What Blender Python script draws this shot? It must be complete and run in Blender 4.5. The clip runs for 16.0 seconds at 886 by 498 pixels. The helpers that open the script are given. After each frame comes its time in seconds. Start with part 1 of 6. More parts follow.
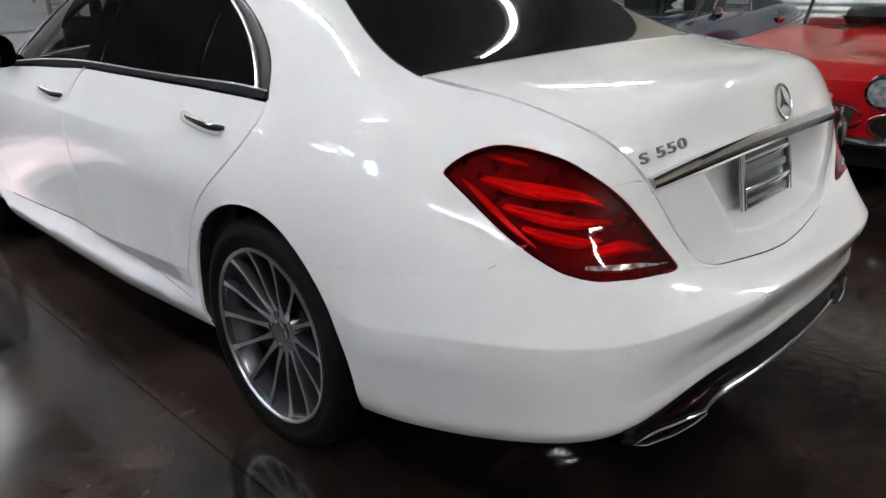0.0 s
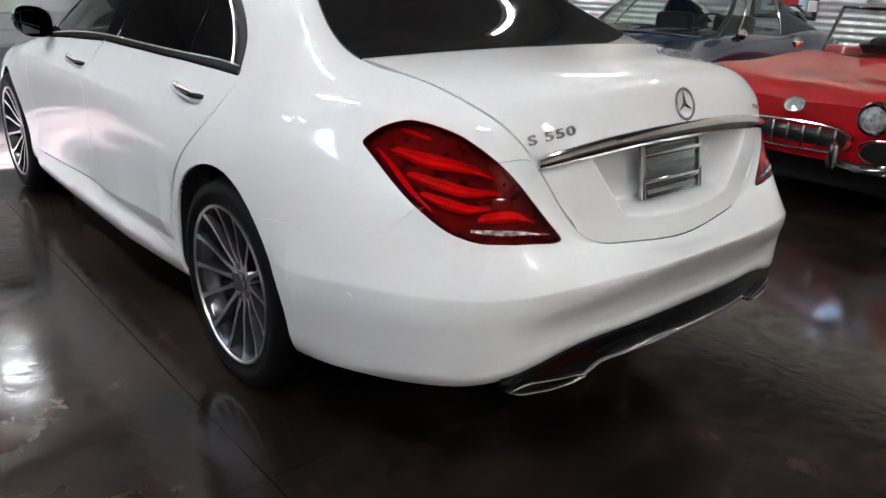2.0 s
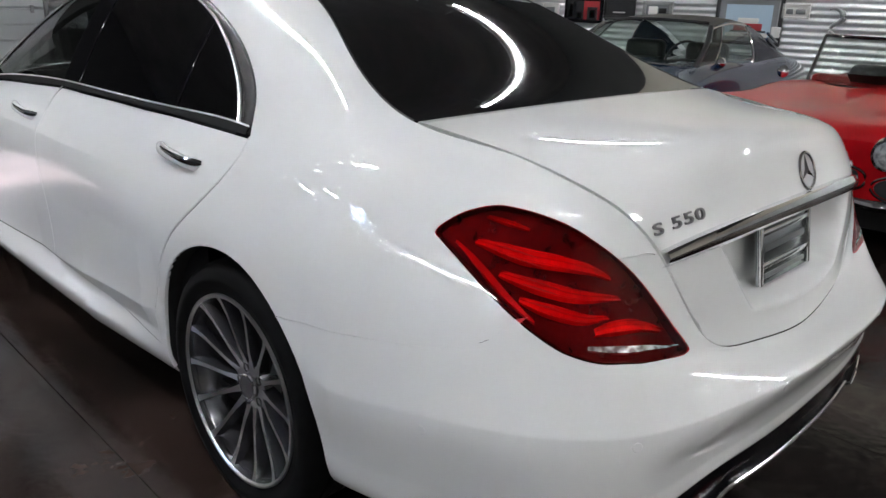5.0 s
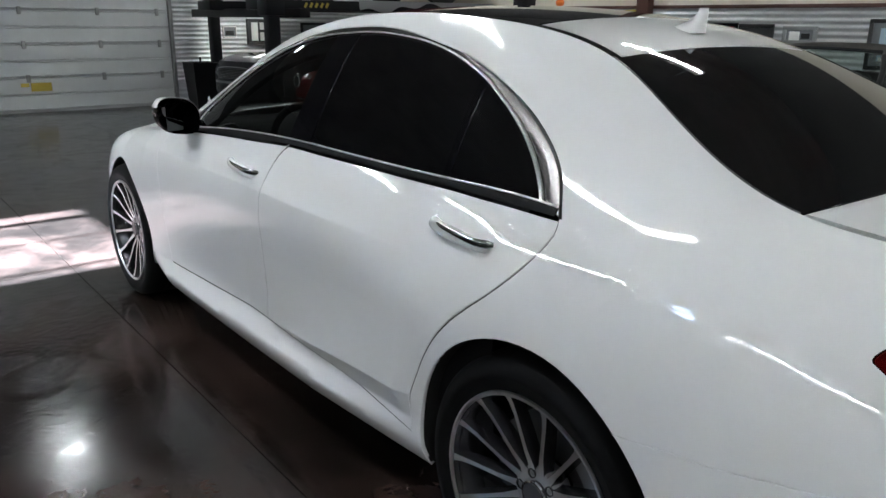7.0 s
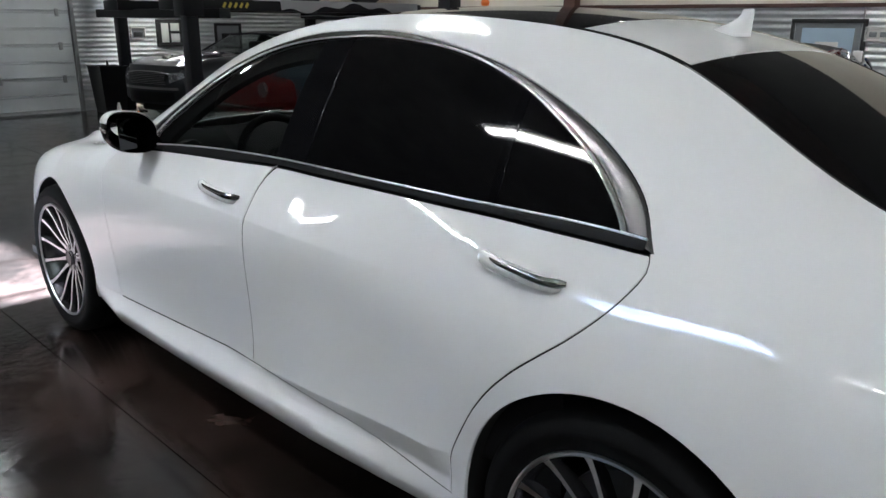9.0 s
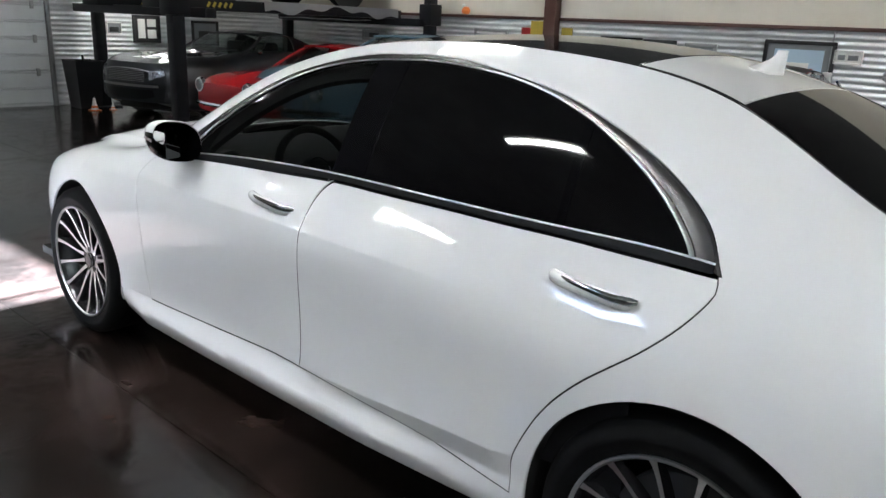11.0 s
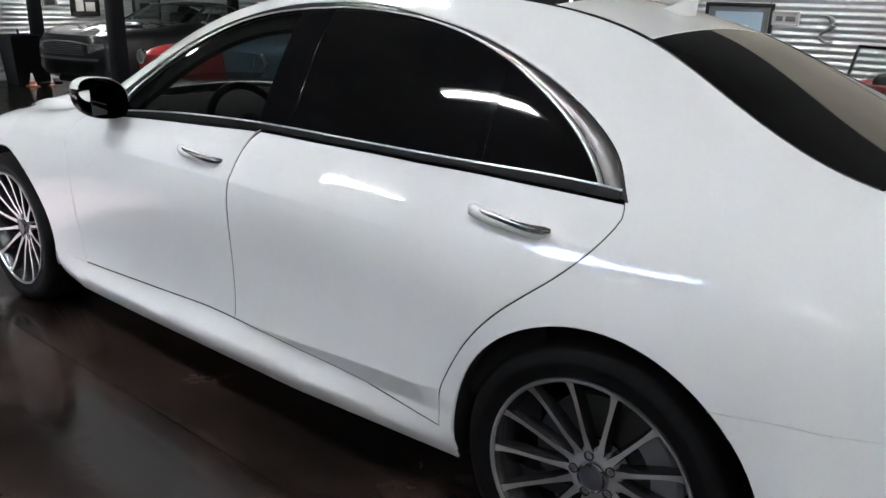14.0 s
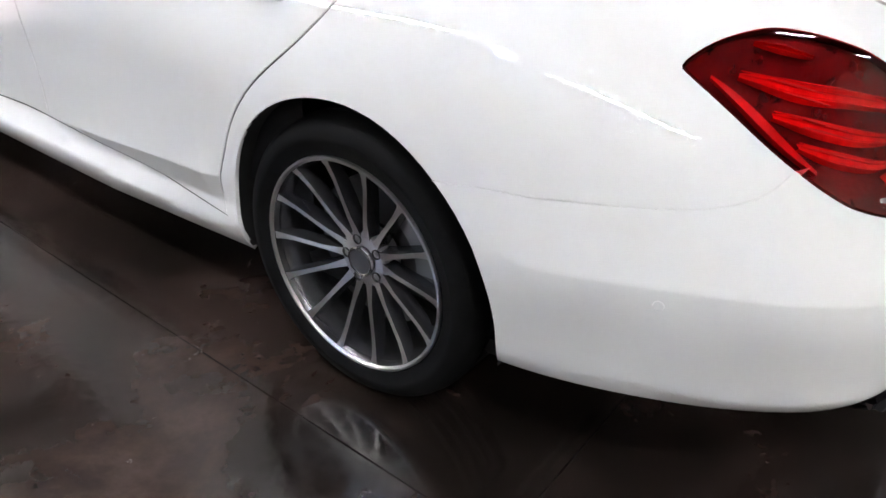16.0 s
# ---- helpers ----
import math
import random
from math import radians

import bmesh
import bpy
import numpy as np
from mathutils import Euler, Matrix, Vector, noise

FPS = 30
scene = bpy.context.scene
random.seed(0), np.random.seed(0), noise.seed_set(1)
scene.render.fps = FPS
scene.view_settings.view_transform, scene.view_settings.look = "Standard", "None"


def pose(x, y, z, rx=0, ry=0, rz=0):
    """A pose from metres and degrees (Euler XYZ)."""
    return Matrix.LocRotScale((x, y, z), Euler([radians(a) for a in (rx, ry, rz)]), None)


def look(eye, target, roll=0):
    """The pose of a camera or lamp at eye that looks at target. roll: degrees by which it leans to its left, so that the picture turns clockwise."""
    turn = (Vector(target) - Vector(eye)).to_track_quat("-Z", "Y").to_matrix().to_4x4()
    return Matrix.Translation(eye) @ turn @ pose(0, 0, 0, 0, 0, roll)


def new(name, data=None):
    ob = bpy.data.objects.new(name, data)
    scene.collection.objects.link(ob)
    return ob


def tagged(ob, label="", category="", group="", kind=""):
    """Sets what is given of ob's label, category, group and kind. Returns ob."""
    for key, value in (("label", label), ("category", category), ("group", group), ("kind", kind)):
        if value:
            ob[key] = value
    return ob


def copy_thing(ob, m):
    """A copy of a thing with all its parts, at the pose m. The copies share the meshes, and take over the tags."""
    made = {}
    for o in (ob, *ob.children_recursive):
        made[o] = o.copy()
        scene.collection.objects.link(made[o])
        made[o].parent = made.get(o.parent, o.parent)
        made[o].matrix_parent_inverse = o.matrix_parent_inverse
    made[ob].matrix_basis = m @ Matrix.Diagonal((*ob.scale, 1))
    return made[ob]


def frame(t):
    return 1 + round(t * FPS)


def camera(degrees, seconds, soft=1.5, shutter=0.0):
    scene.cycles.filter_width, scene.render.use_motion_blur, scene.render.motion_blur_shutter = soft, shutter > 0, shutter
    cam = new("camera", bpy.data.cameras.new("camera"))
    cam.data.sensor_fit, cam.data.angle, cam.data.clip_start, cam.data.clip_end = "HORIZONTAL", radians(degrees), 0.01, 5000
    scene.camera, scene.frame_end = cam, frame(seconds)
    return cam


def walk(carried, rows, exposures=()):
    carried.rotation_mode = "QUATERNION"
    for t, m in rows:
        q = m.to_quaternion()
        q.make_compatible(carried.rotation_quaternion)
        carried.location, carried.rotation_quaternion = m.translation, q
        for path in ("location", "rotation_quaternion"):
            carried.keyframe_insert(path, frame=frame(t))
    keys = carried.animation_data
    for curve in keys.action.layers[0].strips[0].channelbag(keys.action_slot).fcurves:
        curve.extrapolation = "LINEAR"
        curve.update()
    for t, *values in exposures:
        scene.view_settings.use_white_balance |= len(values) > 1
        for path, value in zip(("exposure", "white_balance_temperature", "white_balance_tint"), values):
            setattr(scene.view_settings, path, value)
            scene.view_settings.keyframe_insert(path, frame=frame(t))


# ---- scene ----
cam = camera(61.0, 16.0)
PATH = [
    (0, (-1.922, -1.793, 1.37), (-0.616, -0.451, 0.667), -1.6),
    (0.5, (-1.802, -1.887, 1.358), (-0.547, -0.51, 0.632), -0.8),
    (1, (-1.748, -1.955, 1.358), (-0.549, -0.539, 0.613), 0.0),
    (1.5, (-1.8, -2.068, 1.357), (-0.588, -0.652, 0.631), 1.1),
    (2, (-1.858, -2.211, 1.35), (-0.64, -0.781, 0.665), 1.8),
    (2.5, (-1.871, -2.256, 1.355), (-0.671, -0.795, 0.701), 1.4),
    (3, (-1.851, -2.234, 1.37), (-0.638, -0.777, 0.733), 1.5),
    (3.5, (-1.806, -2.11, 1.374), (-0.535, -0.696, 0.754), 2.4),
    (6, (-1.798, -1.378, 1.416), (-0.441, -0.053, 0.779), 1.4),
    (6.5, (-1.878, -1.231, 1.46), (-0.655, 0.217, 0.821), -0.8),
    (7, (-2.032, -1.085, 1.461), (-0.832, 0.406, 0.88), 0.6),
    (7.5, (-2.12, -1.0, 1.462), (-0.868, 0.455, 0.9), 1.3),
    (8, (-2.125, -0.919, 1.44), (-0.811, 0.493, 0.911), 2.2),
    (8.5, (-2.051, -0.778, 1.448), (-0.702, 0.588, 0.887), 0.5),
    (11, (-2.356, -0.543, 1.533), (-0.911, 0.715, 0.961), 2.6),
    (11.5, (-2.347, -0.545, 1.53), (-0.968, 0.785, 0.954), 2.1),
    (12, (-2.347, -0.571, 1.523), (-0.968, 0.759, 0.948), 2.4),
    (12.5, (-2.349, -0.586, 1.524), (-0.933, 0.705, 0.952), 2.5),
    (13, (-2.345, -0.586, 1.524), (-0.897, 0.671, 0.954), 2.7),
    (13.5, (-2.35, -0.598, 1.518), (-0.889, 0.643, 0.946), 2.9),
    (14, (-2.343, -0.662, 1.457), (-0.843, 0.501, 0.827), 1.9),
    (14.5, (-2.307, -0.807, 1.396), (-0.77, 0.225, 0.639), -0.8),
    (15, (-2.244, -0.988, 1.345), (-0.764, 0.002, 0.435), -0.0),
    (15.5, (-2.145, -1.047, 1.343), (-0.749, -0.034, 0.33), -0.4),
    (16, (-1.953, -1.074, 1.295), (-0.586, -0.028, 0.276), 1.4),
]
walk(cam, [(t, look(eye, target, roll)) for t, eye, target, roll in PATH], [(0, 7.92, 6450, 13), (3.5, 8.1, 6450, 13), (5.0, 7.79, 6390, 13), (6.0, 7.53, 6340, 12), (7.0, 7.52, 6290, 9), (8.5, 7.5, 6290, 10), (11.0, 7.78, 6370, 10), (12.5, 7.84, 6390, 10), (14.0, 7.8, 6360, 11), (15.0, 8.18, 6510, 12), (16, 8.46, 6570, 14)])

# ---- world and lights ----
world = bpy.data.worlds.new("sky")
scene.world = world
world.use_nodes = True
sky = world.node_tree.nodes.new("ShaderNodeTexSky")
sky.sky_type = "NISHITA"
sky.sun_disc = False
sky.sun_elevation, sky.sun_rotation = radians(35), radians(270)
world.node_tree.links.new(sky.outputs[0], world.node_tree.nodes["Background"].inputs[0])
world.node_tree.nodes["Background"].inputs[1].default_value = 0.055
sun = new("sun", bpy.data.lights.new("sun", "SUN"))
sun.data.energy, sun.data.angle, sun.data.color = 5.0, radians(0.5), (0.98, 0.99, 1.0)
sun.matrix_world = look((0, 0, 0), (math.cos(radians(35)), 0.0, -math.sin(radians(35))))

# ---- materials ----
def material(name, color=(0.5, 0.5, 0.5), rough=0.5, metal=0.0, coat=0.0, spec=0.5):
    m = bpy.data.materials.new(name)
    m.use_nodes = True
    b = m.node_tree.nodes["Principled BSDF"]
    b.inputs["Base Color"].default_value = (*color, 1)
    b.inputs["Roughness"].default_value = rough
    b.inputs["Metallic"].default_value = metal
    b.inputs["Coat Weight"].default_value = coat
    b.inputs["Coat Roughness"].default_value = 0.03
    b.inputs["Specular IOR Level"].default_value = spec
    return m


def node(m, kind, **values):
    n = m.node_tree.nodes.new(kind)
    for key, value in values.items():
        n.inputs[key.replace("_", " ")].default_value = value
    return n


def join(m, a, b):
    m.node_tree.links.new(a, b)


def ramp(m, source, stops):
    n = m.node_tree.nodes.new("ShaderNodeValToRGB")
    while len(n.color_ramp.elements) < len(stops):
        n.color_ramp.elements.new(0.5)
    for e, (p, c) in zip(n.color_ramp.elements, stops):
        e.position, e.color = p, (*c, 1)
    join(m, source, n.inputs[0])
    return n.outputs[0]


def bsdf(m):
    return m.node_tree.nodes["Principled BSDF"]


def place(m):
    n = m.node_tree.nodes.new("ShaderNodeTexCoord")
    return n.outputs["Object"]


def mottled(m, stops, scale=3.0, detail=6.0, bump=0.0, bump_scale=60.0, rough=None):
    """Large and small variation of colour, with fine relief and uneven gloss."""
    n = node(m, "ShaderNodeTexNoise", Scale=scale, Detail=detail, Roughness=0.62)
    join(m, place(m), n.inputs["Vector"])
    join(m, ramp(m, n.outputs["Fac"], stops), bsdf(m).inputs["Base Color"])
    f = node(m, "ShaderNodeTexNoise", Scale=bump_scale, Detail=4.0)
    join(m, place(m), f.inputs["Vector"])
    if bump:
        b = node(m, "ShaderNodeBump", Strength=bump, Distance=0.004)
        join(m, f.outputs["Fac"], b.inputs["Height"])
        join(m, b.outputs[0], bsdf(m).inputs["Normal"])
    if rough:
        r = node(m, "ShaderNodeMapRange", To_Min=rough[0], To_Max=rough[1])
        join(m, n.outputs["Fac"], r.inputs["Value"])
        join(m, r.outputs[0], bsdf(m).inputs["Roughness"])
    return m


PAINT = material("pearl_white_paint", (0.78, 0.785, 0.785), 0.45, 0.0, 1.0, 0.22)
CHROME = material("chrome", (0.75, 0.76, 0.78), 0.06, 1.0)
RUBBER = material("tyre_rubber", (0.018, 0.018, 0.019), 0.55)
BLACK = material("black_trim", (0.008, 0.008, 0.009), 0.3)
FLOOR = material("polished_concrete", (0.05, 0.045, 0.042), 0.15)
WALL = material("cream_wall", (0.62, 0.57, 0.47), 0.7)
TIN = material("corrugated_tin", (0.55, 0.57, 0.58), 0.35, 0.6)
RED = material("red_paint", (0.40, 0.004, 0.008), 0.35, 0.0, 0.8, 0.1)
BLUE = material("blue_paint", (0.010, 0.030, 0.075), 0.2, 0.0, 1.0)
DARKGLASS = material("tinted_glass", (0.003, 0.003, 0.0035), 0.03, 0.0, 0.0, 0.4)
SATIN = material("satin_trim", (0.105, 0.10, 0.10), 0.27, 0.95)
DARKCHROME = material("dark_chrome", (0.30, 0.31, 0.33), 0.07, 1.0)
BELTBLACK = material("belt_black", (0.006, 0.006, 0.007), 0.5, 0.0, 0.0, 0.15)
GLOSSBLACK = material("gloss_black", (0.004, 0.004, 0.005), 0.05, 0.0, 0.0, 0.22)
ROOFGLASS = material("roof_glass", (0.008, 0.008, 0.009), 0.04)
UNDERBODY = material("underbody_black", (0.006, 0.006, 0.006), 0.8)
RIMDARK = material("rim_grey", (0.075, 0.075, 0.082), 0.25, 0.8)
MACHINED = material("machined_alloy", (0.66, 0.66, 0.67), 0.33, 1.0)
HUBFACE = material("hub_alloy", (0.62, 0.62, 0.63), 0.33, 0.95)
CAPGREY = material("cap_grey", (0.07, 0.07, 0.078), 0.35, 0.5)
DISC = material("brake_steel", (0.12, 0.12, 0.12), 0.45, 0.9)
CALIPER = material("caliper_grey", (0.26, 0.26, 0.27), 0.4, 0.2)
MIRROR = material("mirror_glass", (0.05, 0.053, 0.056), 0.01, 1.0)
LEATHER = material("black_leather", (0.010, 0.010, 0.011), 0.75)
bsdf(LEATHER).inputs["Specular IOR Level"].default_value = 0.12
STEELGREY = material("dull_grey_plastic", (0.14, 0.15, 0.155), 0.4)
BADGE = material("badge_chrome", (0.22, 0.22, 0.225), 0.4, 0.8)
BRIGHTTRIM = material("brushed_bright_trim", (0.86, 0.87, 0.88), 0.32, 1.0)
VALANCE = material("satin_chrome", (0.42, 0.42, 0.43), 0.22, 1.0)
PLATECHROME = material("plate_chrome", (0.36, 0.39, 0.41), 0.2, 1.0)
CRYSTAL = material("clear_lamp_strip", (0.7, 0.68, 0.68), 0.15, 0.3)
LAMPBACK = material("lamp_red_housing", (0.055, 0.003, 0.006), 0.25, 0.2)
LOWRED = material("low_reflector_red", (0.045, 0.003, 0.005), 0.2)
SIDEREFLECT = material("side_reflector_red", (0.40, 0.008, 0.014), 0.3)
# pale pink and bright red: highlights of the unlit tail lamp as colour
PINKGLINT = material("painted_glint_pink", (1.0, 0.5, 0.42), 0.15, 0.6)
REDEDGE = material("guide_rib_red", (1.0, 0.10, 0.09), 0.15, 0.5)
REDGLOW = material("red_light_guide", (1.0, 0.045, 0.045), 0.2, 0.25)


def glass(name, color, rough=0.0, ior=1.45):
    m = bpy.data.materials.new(name)
    m.use_nodes = True
    t = m.node_tree
    t.nodes.remove(t.nodes["Principled BSDF"])
    clear, gloss, mix, edge, rise, base = (t.nodes.new("ShaderNode" + k) for k in ("BsdfTransparent", "BsdfGlossy", "MixShader", "LayerWeight", "Math", "Math"))
    clear.inputs[0].default_value = (*color, 1)
    gloss.inputs[0].default_value = (1, 1, 1, 1)
    gloss.inputs["Roughness"].default_value = rough
    # gloss that grows towards grazing angles, alike from both sides of the pane
    low = ((ior - 1) / (ior + 1)) ** 2
    edge.inputs["Blend"].default_value = 0.5
    rise.operation, base.operation = "POWER", "MULTIPLY_ADD"
    rise.inputs[1].default_value = 5.0
    base.inputs[1].default_value, base.inputs[2].default_value = 1 - low, low
    t.links.new(edge.outputs["Facing"], rise.inputs[0])
    t.links.new(rise.outputs[0], base.inputs[0])
    t.links.new(base.outputs[0], mix.inputs[0])
    t.links.new(clear.outputs[0], mix.inputs[1])
    t.links.new(gloss.outputs[0], mix.inputs[2])
    t.links.new(mix.outputs[0], t.nodes["Material Output"].inputs[0])
    return m


CLEARGLASS = glass("clear_glass", (0.40, 0.43, 0.42))
LENS = glass("red_lens", (1.0, 0.085, 0.095), 0.01)

# ---- materials of the hall and the other cars ----
JOINT = material("slab_joint", (0.012, 0.011, 0.010), 0.8)
CEILING = material("roof_lining", (0.03, 0.03, 0.03), 0.9)
DIMWALL = material("dark_wall", (0.06, 0.06, 0.06), 0.8)
BROWN = material("brown_steel", (0.075, 0.03, 0.022), 0.45)
YELLOW = material("yellow_paint", (0.42, 0.32, 0.04), 0.6)
DOORWHITE = material("door_white", (0.62, 0.63, 0.62), 0.4)
STEEL = material("grey_steel", (0.35, 0.35, 0.35), 0.4, 0.7)
PALE = material("pale_enamel", (0.72, 0.71, 0.68), 0.4)
INK = material("black_print", (0.012, 0.012, 0.013), 0.4)
GREYINK = material("grey_print", (0.20, 0.21, 0.22), 0.5)
REDINK = material("red_print", (0.38, 0.02, 0.025), 0.4)
SKYINK = material("pale_blue_print", (0.42, 0.55, 0.66), 0.4)
ORANGE = material("orange_plastic", (0.75, 0.17, 0.02), 0.45)
LIFTBLACK = material("lift_black", (0.008, 0.008, 0.010), 0.45, 0.0, 0.0, 0.25)
TARP = material("grey_sheet", (0.38, 0.38, 0.39), 0.35)
BLUEROOF = material("black_roof_paint", (0.008, 0.009, 0.012), 0.4, 0.0, 0.15)
GREYBLUE = material("grey_blue_paint", (0.10, 0.18, 0.25), 0.3, 0.0, 1.0)
BRIGHTRED = material("bright_red_paint", (0.36, 0.006, 0.010), 0.35, 0.0, 1.0, 0.2)
GUNMETAL = material("gunmetal_paint", (0.06, 0.063, 0.068), 0.3, 0.5, 1.0)
DARKRED = material("dark_red_paint", (0.06, 0.006, 0.008), 0.3, 0.0, 1.0)
REDTRIM = material("red_vinyl", (0.25, 0.01, 0.012), 0.45)
CARGLASS = glass("car_glass", (0.78, 0.84, 0.81))
# tint that weakens sun and sky through the added roof opening
ROOFPANE = glass("tinted_roof_pane", (0.60, 0.65, 0.70))


def glow(name, color, strength):
    m = bpy.data.materials.new(name)
    m.use_nodes = True
    t = m.node_tree
    t.nodes.remove(t.nodes["Principled BSDF"])
    e = t.nodes.new("ShaderNodeEmission")
    e.inputs[0].default_value, e.inputs[1].default_value = (*color, 1), strength
    t.links.new(e.outputs[0], t.nodes["Material Output"].inputs[0])
    return m


LAMPGLOW = glow("fluorescent_tube", (0.98, 1.0, 0.985), 0.93)
# dimmed to cut the side light and thin the mirrored streaks
DIMGLOW = glow("dimmed_fluorescent_tube", (0.97, 1.0, 0.99), 0.75)
TUBEGLOW = glow("lift_tube", (1.0, 1.0, 0.97), 0.19)
BAYGLOW = glow("high_bay_bulb", (0.92, 0.98, 1.0), 0.5)
# lamps out of view; southern ones added to brighten the car's rear
LIGHTS = [(-3.0, y, 22) for y in (-8.9, -3.1, 2.7)] + [(4.9, y, 17) for y in (-3.1, 8.5)] + [(0.8, -6.2, 22)]
# unseen tubes set where body and glass mirror streaks, kept narrow and dim
FAR_LIGHTS = [(-1.15, 3.5, 0), (4.8, 2.6, 15)] + [(-9.2, y, 0) for y in (-2.5, -0.9, 0.7)] + [(-6.2, 6.25, -34), (-6.3, 9.3, -27)]

# polished, stained concrete: brown and grey clouds, scuffs and a wavy clear coat
geo = FLOOR.node_tree.nodes.new("ShaderNodeNewGeometry")
big = node(FLOOR, "ShaderNodeTexNoise", Scale=1.5, Detail=8.0, Roughness=0.66, Distortion=0.25)
fine_ = node(FLOOR, "ShaderNodeTexNoise", Scale=5.0, Detail=8.0, Roughness=0.68)
wave = node(FLOOR, "ShaderNodeTexNoise", Scale=26.0, Detail=5.0)
for n in (big, fine_, wave):
    join(FLOOR, geo.outputs["Position"], n.inputs["Vector"])
stain = ramp(FLOOR, big.outputs["Fac"], ((0.28, (0.0050, 0.0042, 0.0039)), (0.45, (0.0120, 0.0090, 0.0080)), (0.58, (0.036, 0.0232, 0.0202)), (0.77, (0.088, 0.0600, 0.0540))))
grit = ramp(FLOOR, fine_.outputs["Fac"], ((0.30, (0.72, 0.72, 0.72)), (0.52, (1.0, 0.99, 0.98)), (0.74, (1.35, 1.30, 1.25))))
mixc = FLOOR.node_tree.nodes.new("ShaderNodeMix")
mixc.data_type, mixc.blend_type = "RGBA", "MULTIPLY"
mixc.inputs[0].default_value = 1.0
join(FLOOR, stain, mixc.inputs[6])
join(FLOOR, grit, mixc.inputs[7])
join(FLOOR, mixc.outputs[2], bsdf(FLOOR).inputs["Base Color"])
rr = node(FLOOR, "ShaderNodeMapRange", From_Min=0.3, From_Max=0.75, To_Min=0.11, To_Max=0.20)
join(FLOOR, big.outputs["Fac"], rr.inputs["Value"])
join(FLOOR, rr.outputs[0], bsdf(FLOOR).inputs["Roughness"])
bp = node(FLOOR, "ShaderNodeBump", Strength=0.22, Distance=0.003)
join(FLOOR, wave.outputs["Fac"], bp.inputs["Height"])
join(FLOOR, bp.outputs[0], bsdf(FLOOR).inputs["Normal"])

mottled(WALL, ((0.3, (0.66, 0.61, 0.51)), (0.7, (0.74, 0.69, 0.59))), 1.2, 6, 0.15, 90, (0.6, 0.8))
mottled(TIN, ((0.3, (0.60, 0.61, 0.61)), (0.7, (0.74, 0.75, 0.75))), 2.5, 8, 0.05, 40, (0.28, 0.45))
mottled(DOORWHITE, ((0.3, (0.54, 0.56, 0.56)), (0.7, (0.64, 0.66, 0.66))), 1.5, 7, 0.08, 120, (0.35, 0.5))
mottled(RUBBER, ((0.3, (0.0035, 0.0035, 0.0038)), (0.7, (0.009, 0.009, 0.0094))), 12, 6, 0.1, 220, (0.5, 0.75))
mottled(CEILING, ((0.3, (0.19, 0.18, 0.17)), (0.7, (0.33, 0.31, 0.295))), 1.0, 6)
mottled(DIMWALL, ((0.3, (0.045, 0.045, 0.045)), (0.7, (0.075, 0.074, 0.072))), 1.0, 6, 0.1, 60)
bsdf(FLOOR).inputs["Specular IOR Level"].default_value = 0.5
bsdf(RUBBER).inputs["Specular IOR Level"].default_value = 0.07
HEADGLASS = material("headlamp_glass", (0.2, 0.21, 0.22), 0.3, 0.0, 1.0)
mottled(HEADGLASS, ((0.3, (0.10, 0.11, 0.115)), (0.7, (0.42, 0.44, 0.45))), 30, 2, 0.3, 90, (0.45, 0.6))
mottled(CRYSTAL, ((0.35, (0.20, 0.14, 0.14)), (0.6, (0.75, 0.70, 0.70))), 55, 1, 0.5, 60, (0.1, 0.25))
# lighter flecks colour some glitter into the red guides
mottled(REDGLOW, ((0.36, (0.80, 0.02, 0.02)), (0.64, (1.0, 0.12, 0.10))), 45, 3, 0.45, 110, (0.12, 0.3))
mottled(LAMPBACK, ((0.35, (0.035, 0.002, 0.004)), (0.65, (0.085, 0.004, 0.008))), 30, 3, 0.4, 90, (0.2, 0.4))
# drag marks and dust on the floor, in the gloss alone
scuff = node(FLOOR, "ShaderNodeTexNoise", Scale=3.0, Detail=9.0, Roughness=0.75, Distortion=2.5)
join(FLOOR, geo.outputs["Position"], scuff.inputs["Vector"])
dust = node(FLOOR, "ShaderNodeMapRange", From_Min=0.4, From_Max=0.8, To_Min=-0.06, To_Max=0.20)
join(FLOOR, scuff.outputs["Fac"], dust.inputs["Value"])
add = FLOOR.node_tree.nodes.new("ShaderNodeMath")
join(FLOOR, rr.outputs[0], add.inputs[0])
join(FLOOR, dust.outputs[0], add.inputs[1])
join(FLOOR, add.outputs[0], bsdf(FLOOR).inputs["Roughness"])
# faint flake and polish variation in the white paint
flake = node(PAINT, "ShaderNodeTexNoise", Scale=900.0, Detail=1.0)
join(PAINT, place(PAINT), flake.inputs["Vector"])
shade = ramp(PAINT, flake.outputs["Fac"], ((0.35, (0.77, 0.775, 0.775)), (0.65, (0.80, 0.80, 0.795))))
join(PAINT, shade, bsdf(PAINT).inputs["Base Color"])

# ---- body lines of the white saloon: half width, y, z at each station ----
STATIONS = (-1.65, -1.5, -1.35, -1.2, -1.05, -0.9, -0.7, -0.45, -0.15, 0.14, 0.6, 1.2, 1.8, 2.3, 2.7, 3.03, 3.4, 3.65, 3.85, 4.05, 4.3)
UNDER_TAIL = ((0, -1.154, 0.488), (0.26, -1.146, 0.483), (0.49, -1.124, 0.466), (0.69, -1.075, 0.418), (0.80, -0.93, 0.385), (0.865, -0.70, 0.34), (0.885, -0.45, 0.29))
HEEL_TAIL = ((0, -1.170, 0.518), (0.26, -1.161, 0.512), (0.50, -1.138, 0.496), (0.705, -1.092, 0.460), (0.825, -0.94, 0.432), (0.885, -0.70, 0.395), (0.91, -0.45, 0.35))
